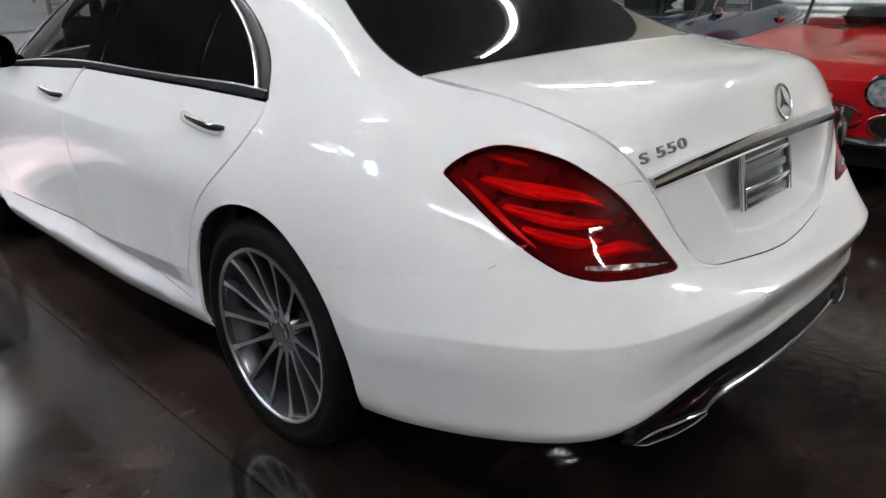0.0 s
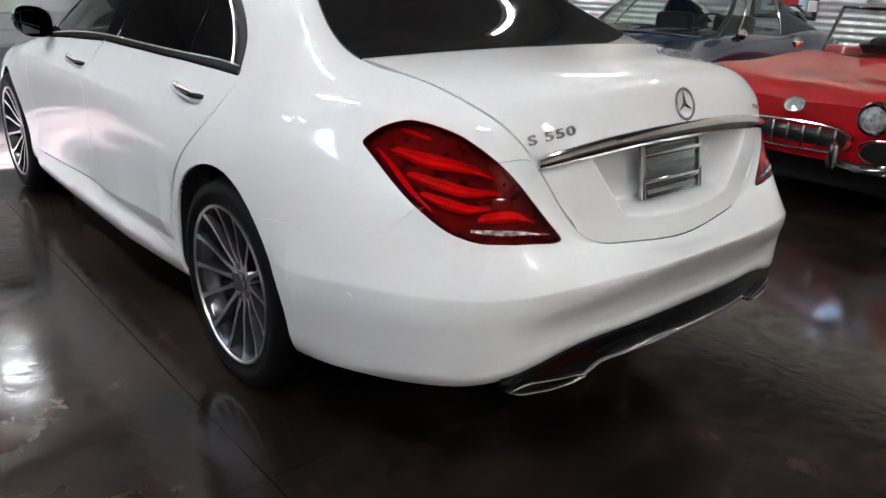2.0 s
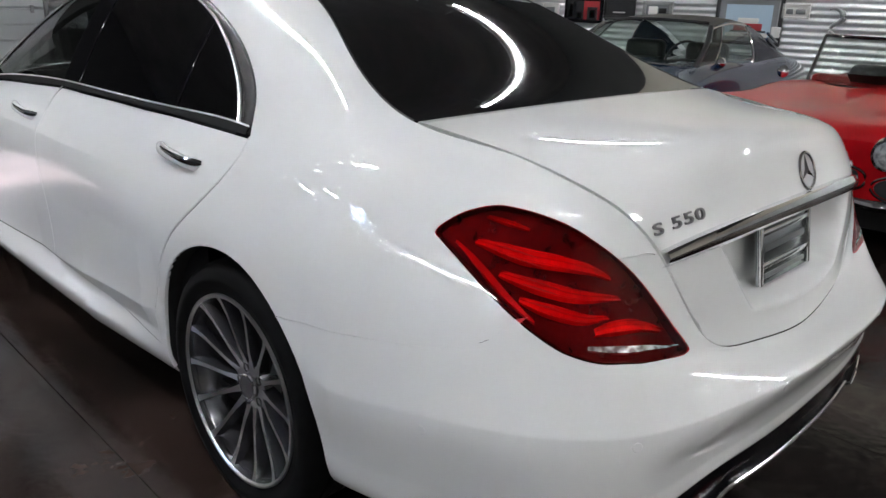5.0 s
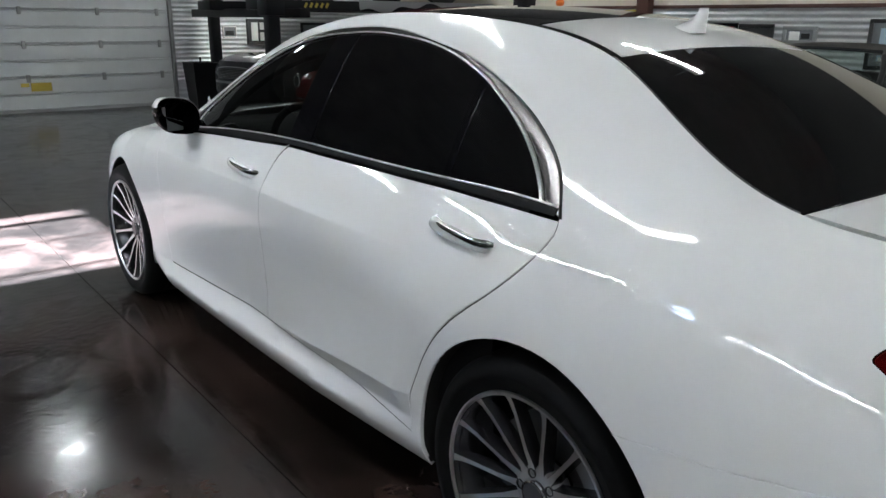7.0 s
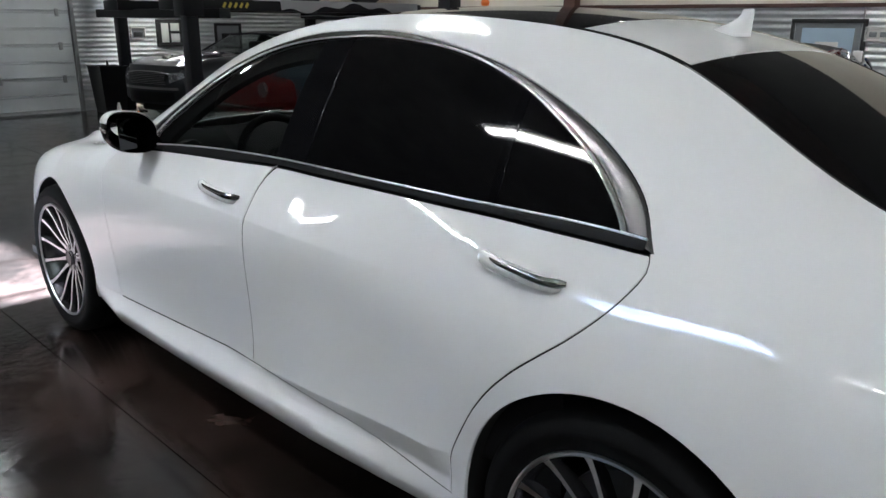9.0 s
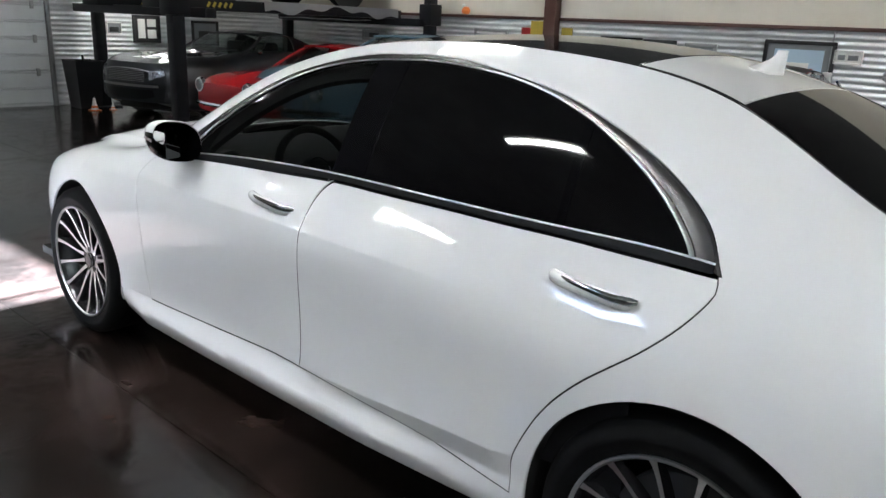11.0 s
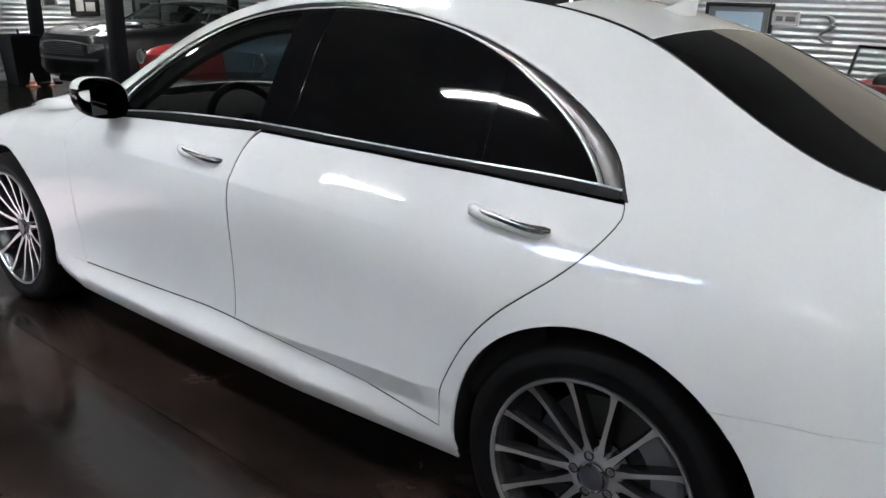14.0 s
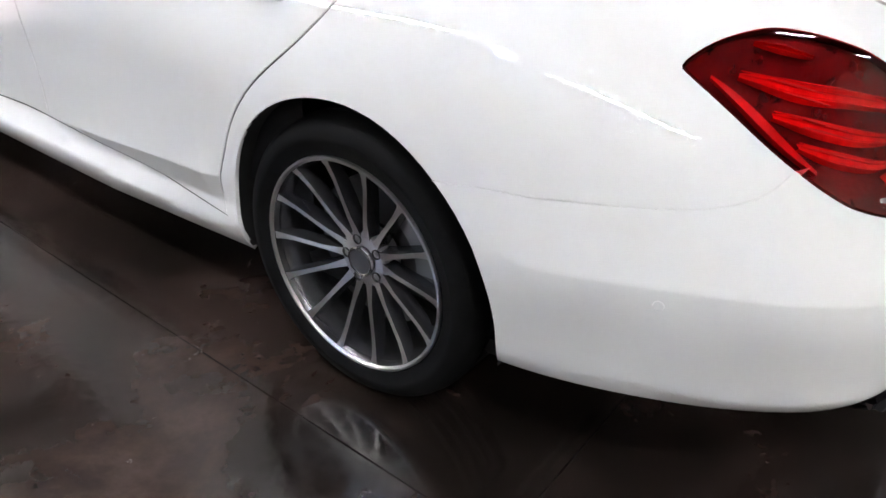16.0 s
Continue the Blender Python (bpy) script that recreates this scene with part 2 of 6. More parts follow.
LOW_TAIL = ((0, -1.172, 0.587), (0.26, -1.162, 0.580), (0.511, -1.140, 0.563), (0.716, -1.096, 0.542), (0.838, -0.942, 0.523), (0.896, -0.70, 0.494), (0.922, -0.45, 0.456))
MID_TAIL = ((0, -1.193, 0.668), (0.26, -1.184, 0.662), (0.515, -1.157, 0.646), (0.717, -1.094, 0.620), (0.838, -0.942, 0.612), (0.897, -0.70, 0.588), (0.93, -0.45, 0.562))
CREASE_TAIL = ((0, -1.152, 0.675), (0.26, -1.136, 0.687), (0.545, -1.092, 0.722), (0.69, -1.064, 0.758), (0.805, -0.92, 0.788), (0.875, -0.70, 0.80), (0.922, -0.45, 0.79))
SHOULDER_TAIL = ((0, -1.123, 0.677), (0.27, -1.103, 0.694), (0.508, -1.072, 0.744), (0.645, -1.032, 0.838), (0.75, -0.89, 0.915), (0.811, -0.70, 0.945), (0.872, -0.45, 0.955))
FLANK_TAIL = ((0, -1.114, 0.6785), (0.262, -1.096, 0.696), (0.468, -1.063, 0.750), (0.608, -1.008, 0.915), (0.705, -0.88, 1.0), (0.76, -0.70, 1.03), (0.795, -0.45, 1.065))
SEAM_TAIL = ((0, -1.110, 0.679), (0.25, -1.092, 0.697), (0.436, -1.060, 0.753), (0.573, -1.0, 0.957), (0.64, -0.88, 1.053), (0.662, -0.70, 1.098), (0.684, -0.45, 1.13))
# the same lines from the rear axle forwards: half width and z
UNDER = ((0.87, 0.25), (0.87, 0.24), (0.875, 0.235), (0.88, 0.23), (0.88, 0.225), (0.875, 0.22), (0.87, 0.22), (0.87, 0.22), (0.86, 0.22), (0.78, 0.22))
HEEL = ((0.905, 0.32), (0.905, 0.31), (0.91, 0.31), (0.915, 0.305), (0.915, 0.30), (0.91, 0.30), (0.905, 0.30), (0.90, 0.30), (0.865, 0.31), (0.765, 0.32))
LOW = ((0.92, 0.44), (0.92, 0.43), (0.905, 0.42), (0.905, 0.41), (0.905, 0.41), (0.905, 0.41), (0.91, 0.42), (0.91, 0.43), (0.87, 0.43), (0.77, 0.43))
MID = ((0.935, 0.60), (0.932, 0.60), (0.920, 0.60), (0.920, 0.60), (0.920, 0.60), (0.920, 0.60), (0.922, 0.60), (0.92, 0.60), (0.875, 0.58), (0.775, 0.56))
CREASE = ((0.925, 0.79), (0.928, 0.80), (0.930, 0.80), (0.933, 0.80), (0.930, 0.79), (0.924, 0.78), (0.915, 0.77), (0.90, 0.76), (0.85, 0.73), (0.755, 0.68))
SHOULDER = ((0.855, 0.985), (0.845, 1.0), (0.86, 0.99), (0.87, 0.97), (0.87, 0.955), (0.865, 0.94), (0.84, 0.915), (0.81, 0.885), (0.77, 0.83), (0.69, 0.77))
FLANK = ((0.715, 1.17), (0.68, 1.235), (0.71, 1.26), (0.715, 1.26), (0.73, 1.20), (0.745, 1.06), (0.72, 0.945), (0.67, 0.91), (0.62, 0.865), (0.55, 0.79))
SEAM = ((0.618, 1.245), (0.515, 1.38), (0.528, 1.472), (0.545, 1.478), (0.565, 1.365), (0.60, 1.145), (0.62, 0.965), (0.59, 0.94), (0.55, 0.895), (0.48, 0.82))
NOSE = ((0.66, 3.76), (0.40, 3.84), (0.0, 3.87))
CENTRE = 0.03
PLANAR_Y = (-0.15, 0.14, 0.6, 1.2, 1.8, 2.3, 2.7, 3.03, 3.4, 3.65)


def body_line(tail, side, top):
    rows = list(tail) + [(w, y, z) for y, (w, z) in zip(PLANAR_Y, side)]
    z, ratio = side[-1][1], side[-1][0] / 0.82
    rows += [(w * ratio, y - (0.0 if top < 4 else 0.05 * (top - 3)), z - 0.02 * n) for n, (w, y) in enumerate(NOSE)]
    rows = np.array(rows)
    rows[:, 0] -= CENTRE * np.clip(rows[:, 0] / 0.45, 0, 1)
    # rounder rear corners in plan
    rows[2:6, :2] += np.array(((-0.012, 0.015), (-0.030, 0.038), (-0.020, 0.025), (-0.006, 0.008))) * (0.35, 0.5, 0.8, 1, 1, 0.7, 0.4, 0.15)[top]
    rows[3:6, 2] -= np.array((0.008, 0.012, 0.006)) * (1, 1, 0.6, 0, 0, 0, 0, 0)[top]
    # the other half begins beyond the middle line
    return np.concatenate([rows[1:2] * (-1, 1, 1), rows])


def spline(knots, values):
    """Natural cubic spline through values at knots; returns a function of arrays."""
    x, f = np.asarray(knots, float), np.asarray(values, float)
    n, h = len(x), np.diff(x)
    a, r = np.eye(n), np.zeros_like(f)
    for i in range(1, n - 1):
        a[i, i - 1 : i + 2] = h[i - 1], 2 * (h[i - 1] + h[i]), h[i]
        r[i] = 6 * ((f[i + 1] - f[i]) / h[i] - (f[i] - f[i - 1]) / h[i - 1])
    m = np.linalg.solve(a, r)

    def at(q):
        q = np.asarray(q, float)
        k = np.clip(np.searchsorted(x, q) - 1, 0, n - 2)
        t, g = q - x[k], h[k]
        u = x[k + 1] - q
        if f.ndim > 1:
            t, g, u = t[..., None], g[..., None], u[..., None]
        return (m[k] * u**3 + m[k + 1] * t**3) / (6 * g) + (f[k] / g - m[k] * g / 6) * u + (f[k + 1] / g - m[k + 1] * g / 6) * t

    return at


LINES = [body_line(tail, side, n) for n, (tail, side) in enumerate(((UNDER_TAIL, UNDER), (HEEL_TAIL, HEEL), (LOW_TAIL, LOW), (MID_TAIL, MID), (CREASE_TAIL, CREASE), (SHOULDER_TAIL, SHOULDER), (FLANK_TAIL, FLANK), (SEAM_TAIL, SEAM)))]
ALONG = [spline(STATIONS, line) for line in LINES]


BUMPER_FOLD = 3.11


def door_fold(s):
    return np.interp(s, (0.2, 0.8, 1.5, 2.2, 2.9), (4.36, 4.48, 4.62, 4.65, 4.58))


def sill_fold(s):
    return 1.97 + 0.33 * (1.35 - s)


HANDLES = ((0.28, 4.80), (1.49, 4.90))


def bump(x):
    t = np.clip(1 - np.abs(x), 0, 1)
    return t * t * (3 - 2 * t)


def relief(s, v):
    """Creases and hollows of the skin, in metres outwards."""
    rear = np.clip((-0.36 - s) / 0.12, 0, 1)
    out = 0.024 * rear * np.clip(1 - np.abs(v - BUMPER_FOLD) / np.where(v > BUMPER_FOLD, 1.35, 1.8), 0, 1) ** np.where(v > BUMPER_FOLD, 2.0, 1.0)
    # falling line along the doors and rising line above the sill
    fall = door_fold(s)
    along = np.clip((s - 0.45) / 0.6, 0, 1) * np.clip((3.0 - s) / 0.4, 0, 1)
    out = out + 0.019 * along * np.clip(1 - np.abs(v - fall) / np.where(v > fall, 1.7, 1.2), 0, 1) ** 2
    rise = sill_fold(s)
    low = np.clip((s - 0.40) / 0.1, 0, 1) * np.clip((1.5 - s) / 0.5, 0, 1)
    out = out + 0.026 * low * np.clip(1 - np.abs(v - rise) / np.where(v > rise, 1.2, 0.50), 0, 1)
    # ledge of the sill, standing out below the doors
    foot = np.interp(s, (0.444, 0.85, 1.335, 1.854, 2.349, 2.62), (1.38, 1.79, 1.95, 1.80, 1.62, 1.45))
    ends = np.clip((s - 0.43) / 0.6, 0, 1) * np.clip((2.62 - s) / 0.2, 0, 1)
    out = out + 0.028 * ends * np.clip((foot - v) / 0.75, 0, 1)
    for s0, v0 in HANDLES:
        r = np.sqrt(((s - s0) / 0.125) ** 2 + ((v - v0) / 0.36) ** 2)
        t = np.clip((1 - r) / 0.6, 0, 1)
        out = out - 0.001 * t * t * (3 - 2 * t)
    return out


def outwards(g):
    """Rough outward direction of points of the left half (x given as half width)."""
    n = np.stack([g[:, 0], np.minimum(g[:, 1] + 0.3, 0), 0.4 * np.maximum(g[:, 2] - 0.95, 0)], 1)
    return n / (np.linalg.norm(n, axis=1)[:, None] + 1e-9)


def flank(s, v):
    """Points of the left side of the body at stations s and heights v (0 under edge, 7 seam below the roof and lid)."""
    s, v = np.broadcast_arrays(np.asarray(s, float), np.asarray(v, float))
    p = np.stack([a(s.ravel()) for a in ALONG])
    # one spline across the lines for each station
    q = v.ravel()
    k = np.clip(q.astype(int), 0, 6)
    a, r = np.eye(8), np.zeros((8, p.shape[1] * 3))
    f = p.reshape(8, -1)
    for i in range(1, 7):
        a[i, i - 1 : i + 2] = 1, 4, 1
        r[i] = 6 * (f[i + 1] - 2 * f[i] + f[i - 1])
    m = np.linalg.solve(a, r).reshape(8, -1, 3)
    i = np.arange(len(q))
    t = (q - k)[:, None]
    u = 1 - t
    g = (m[k, i] * u**3 + m[k + 1, i] * t**3) / 6 + (p[k, i] - m[k, i] / 6) * u + (p[k + 1, i] - m[k + 1, i] / 6) * t
    g = g + relief(s.ravel(), q)[:, None] * outwards(g)
    g[:, 0] *= -1
    return g.reshape(*s.shape, 3)


# ---- building helpers ----
def mesh_object(name, points, faces, mat, parent=None, normals=None, label="", smooth=True):
    me = bpy.data.meshes.new(name)
    me.from_pydata([tuple(map(float, p)) for p in points], [], faces)
    if smooth:
        me.shade_smooth()
    me.materials.append(mat)
    if normals is not None:
        me.normals_split_custom_set_from_vertices([tuple(map(float, n)) for n in normals])
    ob = new(name, me)
    ob.parent = parent
    return tagged(ob, label)


def part(name, bm, mat, parent=None, label="", smooth=True, sharp=35):
    me = bpy.data.meshes.new(name)
    bm.normal_update()
    bm.to_mesh(me)
    bm.free()
    if smooth:
        me.shade_smooth()
        me.set_sharp_from_angle(angle=radians(sharp))
    me.materials.append(mat)
    ob = new(name, me)
    ob.parent = parent
    return tagged(ob, label)


def thing(name, label, category, m=None, group=""):
    ob = new(name)
    if m is not None:
        ob.matrix_world = m
    return tagged(ob, label, category, group)


def shift(bm, m):
    bmesh.ops.transform(bm, matrix=m, verts=bm.verts)
    return bm


def box_bm(a, b, bevel=0.0, segments=2):
    bm = bmesh.new()
    bmesh.ops.create_cube(bm, size=1)
    for v in bm.verts:
        v.co = [(p + q) / 2 + c * (q - p) for p, q, c in zip(a, b, v.co)]
    if bevel:
        bmesh.ops.bevel(bm, geom=list(bm.edges), offset=bevel, segments=segments, affect="EDGES", profile=0.5)
    return bm


def lathe_bm(profile, segments=48, closed=False):
    """Turns (radius, height) round the z axis."""
    bm = bmesh.new()
    rings = []
    for r, z in profile:
        rings.append([bm.verts.new((r * math.cos(2 * math.pi * k / segments), r * math.sin(2 * math.pi * k / segments), z)) for k in range(segments)])
    for a, b in zip(rings, rings[1:] + (rings[:1] if closed else [])):
        for k in range(segments):
            j = (k + 1) % segments
            bm.faces.new((a[k], a[j], b[j], b[k]))
    if not closed:
        for ring, turn in ((rings[0], -1), (rings[-1], 1)):
            bm.faces.new(ring[::turn])
    return bm


def tube_bm(points, radius, sides=8, flat=1.0, loop=False):
    """A round or flattened bar along points."""
    p = np.asarray(points, float)
    n = len(p)
    bm = bmesh.new()
    ahead = np.gradient(p, axis=0) if not loop else np.roll(p, -1, 0) - np.roll(p, 1, 0)
    ahead /= np.linalg.norm(ahead, axis=1)[:, None] + 1e-12
    up = np.array([0, 0, 1.0]) if abs(ahead[:, 2]).mean() < 0.9 else np.array([1.0, 0, 0])
    rings = []
    for k in range(n):
        side = np.cross(ahead[k], up)
        side /= np.linalg.norm(side) + 1e-12
        over = np.cross(side, ahead[k])
        r = radius[k] if np.ndim(radius) else radius
        rings.append([bm.verts.new(p[k] + r * (math.cos(a) * side * flat + math.sin(a) * over)) for a in np.linspace(0, 2 * math.pi, sides, endpoint=False)])
    pairs = list(zip(rings, rings[1:])) + ([(rings[-1], rings[0])] if loop else [])
    for a, b in pairs:
        for k in range(sides):
            j = (k + 1) % sides
            bm.faces.new((a[k], a[j], b[j], b[k]))
    if not loop:
        bm.faces.new(rings[0][::-1])
        bm.faces.new(rings[-1])
    bmesh.ops.recalc_face_normals(bm, faces=bm.faces)
    return bm


def merge(*bms):
    out = bmesh.new()
    for b in bms:
        me = bpy.data.meshes.new("tmp")
        b.to_mesh(me)
        b.free()
        out.from_mesh(me)
        bpy.data.meshes.remove(me)
    return out


def grid_bm(pts, flip=False, thick=0.0):
    """A sheet through a grid of points, given a depth if thick is not 0."""
    pts = np.asarray(pts, float)
    n, m = pts.shape[:2]
    bm = bmesh.new()
    vs = [[bm.verts.new(pts[i, j]) for j in range(m)] for i in range(n)]
    for i in range(n - 1):
        for j in range(m - 1):
            f = (vs[i][j], vs[i + 1][j], vs[i + 1][j + 1], vs[i][j + 1])
            bm.faces.new(f[::-1] if flip else f)
    if thick:
        bmesh.ops.solidify(bm, geom=bm.faces[:], thickness=thick)
    return bm


def curve(points, step=0.02, closed=False):
    """A smooth curve through 2D points, evenly stepped (Catmull-Rom)."""
    p = [np.array(q, float) for q in points]
    n = len(p)
    out = []
    for k in range(n if closed else n - 1):
        a = p[(k - 1) % n] if closed or k > 0 else 2 * p[0] - p[1]
        b, c = p[k], p[(k + 1) % n]
        d = p[(k + 2) % n] if closed or k + 2 < n else 2 * p[-1] - p[-2]
        m = max(1, int(math.ceil(np.linalg.norm((c - b) * (1, 0.14)) / step)))
        for i in range(m):
            t = i / m
            out.append(0.5 * (2 * b + (c - a) * t + (2 * a - 5 * b + 4 * c - d) * t**2 + (3 * b - a - 3 * c + d) * t**3))
    if not closed:
        out.append(p[-1])
    return out


def chain(*runs):
    """Joins runs of points end to end, without doubles."""
    out = []
    for run in runs:
        for q in run:
            q = np.asarray(q, float)
            if not out or np.linalg.norm((q - out[-1]) * (1, 0.14)) > 0.0015:
                out.append(q)
    if np.linalg.norm((out[0] - out[-1]) * (1, 0.14)) < 0.0015:
        out.pop()
    return out


def straight(a, b, step=0.02):
    a, b = np.array(a, float), np.array(b, float)
    n = max(1, int(math.ceil(np.linalg.norm((b - a) * (1, 0.14)) / step)))
    return [a + (b - a) * k / n for k in range(n + 1)]


VS = 0.14


def inset(loop, d):
    """The loop drawn in by d metres (flat s, v space, v counted as 0.14 m)."""
    p = np.array(loop) * (1, VS)
    area = 0.5 * np.sum(p[:, 0] * np.roll(p[:, 1], -1) - np.roll(p[:, 0], -1) * p[:, 1])
    t = np.roll(p, -1, 0) - np.roll(p, 1, 0)
    t /= np.linalg.norm(t, axis=1)[:, None] + 1e-9
    n = np.stack([-t[:, 1], t[:, 0]], 1) * (1 if area > 0 else -1)
    return [q for q in (p + n * d) / (1, VS)]


def surface_normals(fn, q, eps=1e-3):
    a, b = fn(q[:, 0] + eps, q[:, 1]) - fn(q[:, 0] - eps, q[:, 1]), fn(q[:, 0], np.minimum(q[:, 1] + 5 * eps, 7)) - fn(q[:, 0], np.maximum(q[:, 1] - 5 * eps, 0))
    n = np.cross(a, b)
    return n / (np.linalg.norm(n, axis=1)[:, None] + 1e-12)


def panel(name, loop, mat, parent, fn=None, out=0.0, lip=0.012, gap=0.002, fine=0.03, hole=None, both=False, right=False, label="", folds=()):
    """A sheet-metal panel: the part of the body surface inside the loop, with a turned-in edge.
    out: how far it stands proud of the surface. both: joined with its mirror image. right: the mirror image alone."""
    from mathutils.geometry import delaunay_2d_cdt

    fn = fn or flank
    middle = np.array([both and q[0] <= -1.498 for q in loop])
    loop = inset(loop, gap)
    loop = [np.array((-1.5, q[1])) if c else q for q, c in zip(loop, middle)]
    flat = np.array(loop) * (1, VS)
    lo, hi = flat.min(0), flat.max(0)
    xs, ys = np.arange(lo[0], hi[0], fine), np.arange(lo[1], hi[1], fine)
    gx, gy = np.meshgrid(xs, ys)
    inner = np.stack([gx.ravel() + 0.3 * fine * ((np.arange(gx.size) // len(xs)) % 2), gy.ravel()], 1)
    inside = np.zeros(len(inner), bool)
    a, b = flat, np.roll(flat, -1, 0)
    for (x1, y1), (x2, y2) in zip(a, b):
        hit = (inner[:, 1] > y1) != (inner[:, 1] > y2)
        if hit.any():
            cross = x1 + (inner[:, 1] - y1) * (x2 - x1) / (y2 - y1 + 1e-15)
            inside ^= hit & (inner[:, 0] < cross)
    inner = inner[inside]
    for fold in folds:
        near = np.abs(inner[:, 1] - VS * np.interp(inner[:, 0], fold[:, 0], fold[:, 1])) < 0.5 * fine
        inner = inner[~(near & (inner[:, 0] > fold[0, 0]) & (inner[:, 0] < fold[-1, 0]))]
        for d in (-0.0035, 0.0, 0.0035):
            inner = np.concatenate([inner, fold * (1, VS) + (0, d)])
    far = np.min([((inner - q) ** 2).sum(1) for q in flat], axis=0) if len(inner) else np.zeros(0)
    inner = inner[far > (0.4 * fine) ** 2] if len(inner) else inner
    verts = [Vector(q) for q in flat] + [Vector(q) for q in inner]
    n = len(flat)
    got = delaunay_2d_cdt(verts, [], [list(range(n))], 1, 1e-7)
    q = np.array([(*v,) for v in got[0]]) / (1, VS)
    tris = [tuple(f) for f in got[2] if len(f) == 3]
    p, nn = fn(q[:, 0], q[:, 1]), surface_normals(fn, q)
    e = np.array(loop)
    pe, ne = fn(e[:, 0], e[:, 1]), surface_normals(fn, e)
    away = p - np.stack([np.zeros(len(p)), np.clip(p[:, 1], -0.6, 3.2), np.full(len(p), 0.6)], 1)
    if np.sum(nn * away) < 0:
        nn, ne = -nn, -ne
    test = tris[0]
    if np.dot(np.cross(p[test[1]] - p[test[0]], p[test[2]] - p[test[0]]), nn[test[0]]) < 0:
        tris = [t[::-1] for t in tris]
    p, pe = p + nn * out, pe + ne * out
    if both:
        nn[np.abs(p[:, 0]) < 1e-4, 0] = 0
        p[np.abs(p[:, 0]) < 1e-4, 0] = 0
    points, normals, faces = [p], [nn], list(tris)
    k = len(p)
    # turned-in edge: a rounded shoulder and a flange
    side = np.roll(pe, -1, 0) - np.roll(pe, 1, 0)
    outward = np.cross(side, ne)
    outward /= np.linalg.norm(outward, axis=1)[:, None] + 1e-12
    if np.sum(((pe - pe.mean(0)) * outward).sum(1)) < 0:
        outward = -outward
    rings = [(pe, ne), (pe - 0.0007 * ne + 0.0006 * outward, (ne + outward) / 1.414), (pe - lip * ne + 0.0006 * outward, outward)]
    for place_, normal in rings:
        points.append(place_)
        normals.append(normal)
    for r in range(2):
        for i in range(n):
            j = (i + 1) % n
            if middle[i] and middle[j]:
                continue
            a, b, c, d = k + r * n + i, k + r * n + j, k + (r + 1) * n + j, k + (r + 1) * n + i
            faces.append((a, b, c, d))
    points, normals = np.concatenate(points), np.concatenate(normals)
    f = faces[-1]
    if np.dot(np.cross(points[f[1]] - points[f[0]], points[f[2]] - points[f[0]]), outward[-1]) < 0:
        faces = list(tris) + [q[::-1] for q in faces[len(tris):]]
    if right or both:
        pm, nm, fm = points * (-1, 1, 1), normals * (-1, 1, 1), [q[::-1] for q in faces]
        if right:
            points, normals, faces = pm, nm, fm
        else:
            faces = faces + [tuple(i + len(points) for i in q) for q in fm]
            points, normals = np.concatenate([points, pm]), np.concatenate([normals, nm])
    return mesh_object(name, points, faces, mat, parent, normals, label)


# ---- the white saloon ----
saloon = thing("saloon_car", "pearl white saloon car with tinted rear windows on dark concrete", "car", pose(-CENTRE, 0, 0))

# cut lines on the body, as (station, height line)
B_CUT = curve(((1.335, 1.95), (1.322, 2.7), (1.314, 3.4), (1.309, 4.0), (1.310, 4.5), (1.306, 4.97), (1.28, 5.2), (1.245, 5.3)))
REAR_CUT = curve(((0.444, 1.38), (0.443, 1.8), (0.434, 2.3), (0.392, 2.84), (0.334, 3.29), (0.263, 3.68), (0.185, 4.03), (0.13, 4.28), (0.07, 4.6), (0.03, 4.86), (0.008, 5.06), (0.015, 5.2)))
FENDER_CUT = curve(((2.349, 1.62), (2.373, 2.12), (2.376, 2.68), (2.37, 3.61), (2.388, 4.27), (2.39, 4.7), (2.36, 5.1), (2.32, 5.3)))
DOOR_FOOT = curve(((2.349, 1.62), (1.854, 1.80), (1.335, 1.95), (0.85, 1.79), (0.444, 1.38)))
BELT = curve(((0.015, 5.2), (0.10, 5.19), (0.25, 5.19), (0.40, 5.21), (0.57, 5.23), (0.77, 5.26), (1.0, 5.28), (1.245, 5.3), (1.56, 5.28), (2.06, 5.28), (2.32, 5.3)))
FRAME_TOP = curve(((2.32, 5.3), (2.2, 5.72), (2.06, 6.12), (1.8, 6.48), (1.45, 6.68), (1.21, 6.74), (0.97, 6.73), (0.74, 6.62), (0.56, 6.48), (0.36, 6.20), (0.20, 5.91), (0.075, 5.58), (0.008, 5.2)))
GLASS_TOP = curve(((2.10, 5.40), (2.08, 5.72), (1.95, 6.10), (1.63, 6.50), (1.19, 6.65), (0.882, 6.63), (0.667, 6.53), (0.48, 6.30), (0.357, 6.07), (0.254, 5.85), (0.168, 5.62), (0.106, 5.40), (0.085, 5.29)))
GLASS_FOOT = curve(((0.085, 5.29), (0.41, 5.29), (0.78, 5.33), (1.27, 5.37), (2.03, 5.37), (2.10, 5.40)))


def raise_head(loop):
    """The window heads keep their height under the low front of the roof rail."""
    return [(a, b if b < 6 else 6 + (b - 6) * float(np.interp(a, (0.7, 1.2, 1.63, 1.8, 2.1, 2.3), (1.0, 1.065, 1.24, 1.34, 1.52, 1.75)))) for a, b in loop]


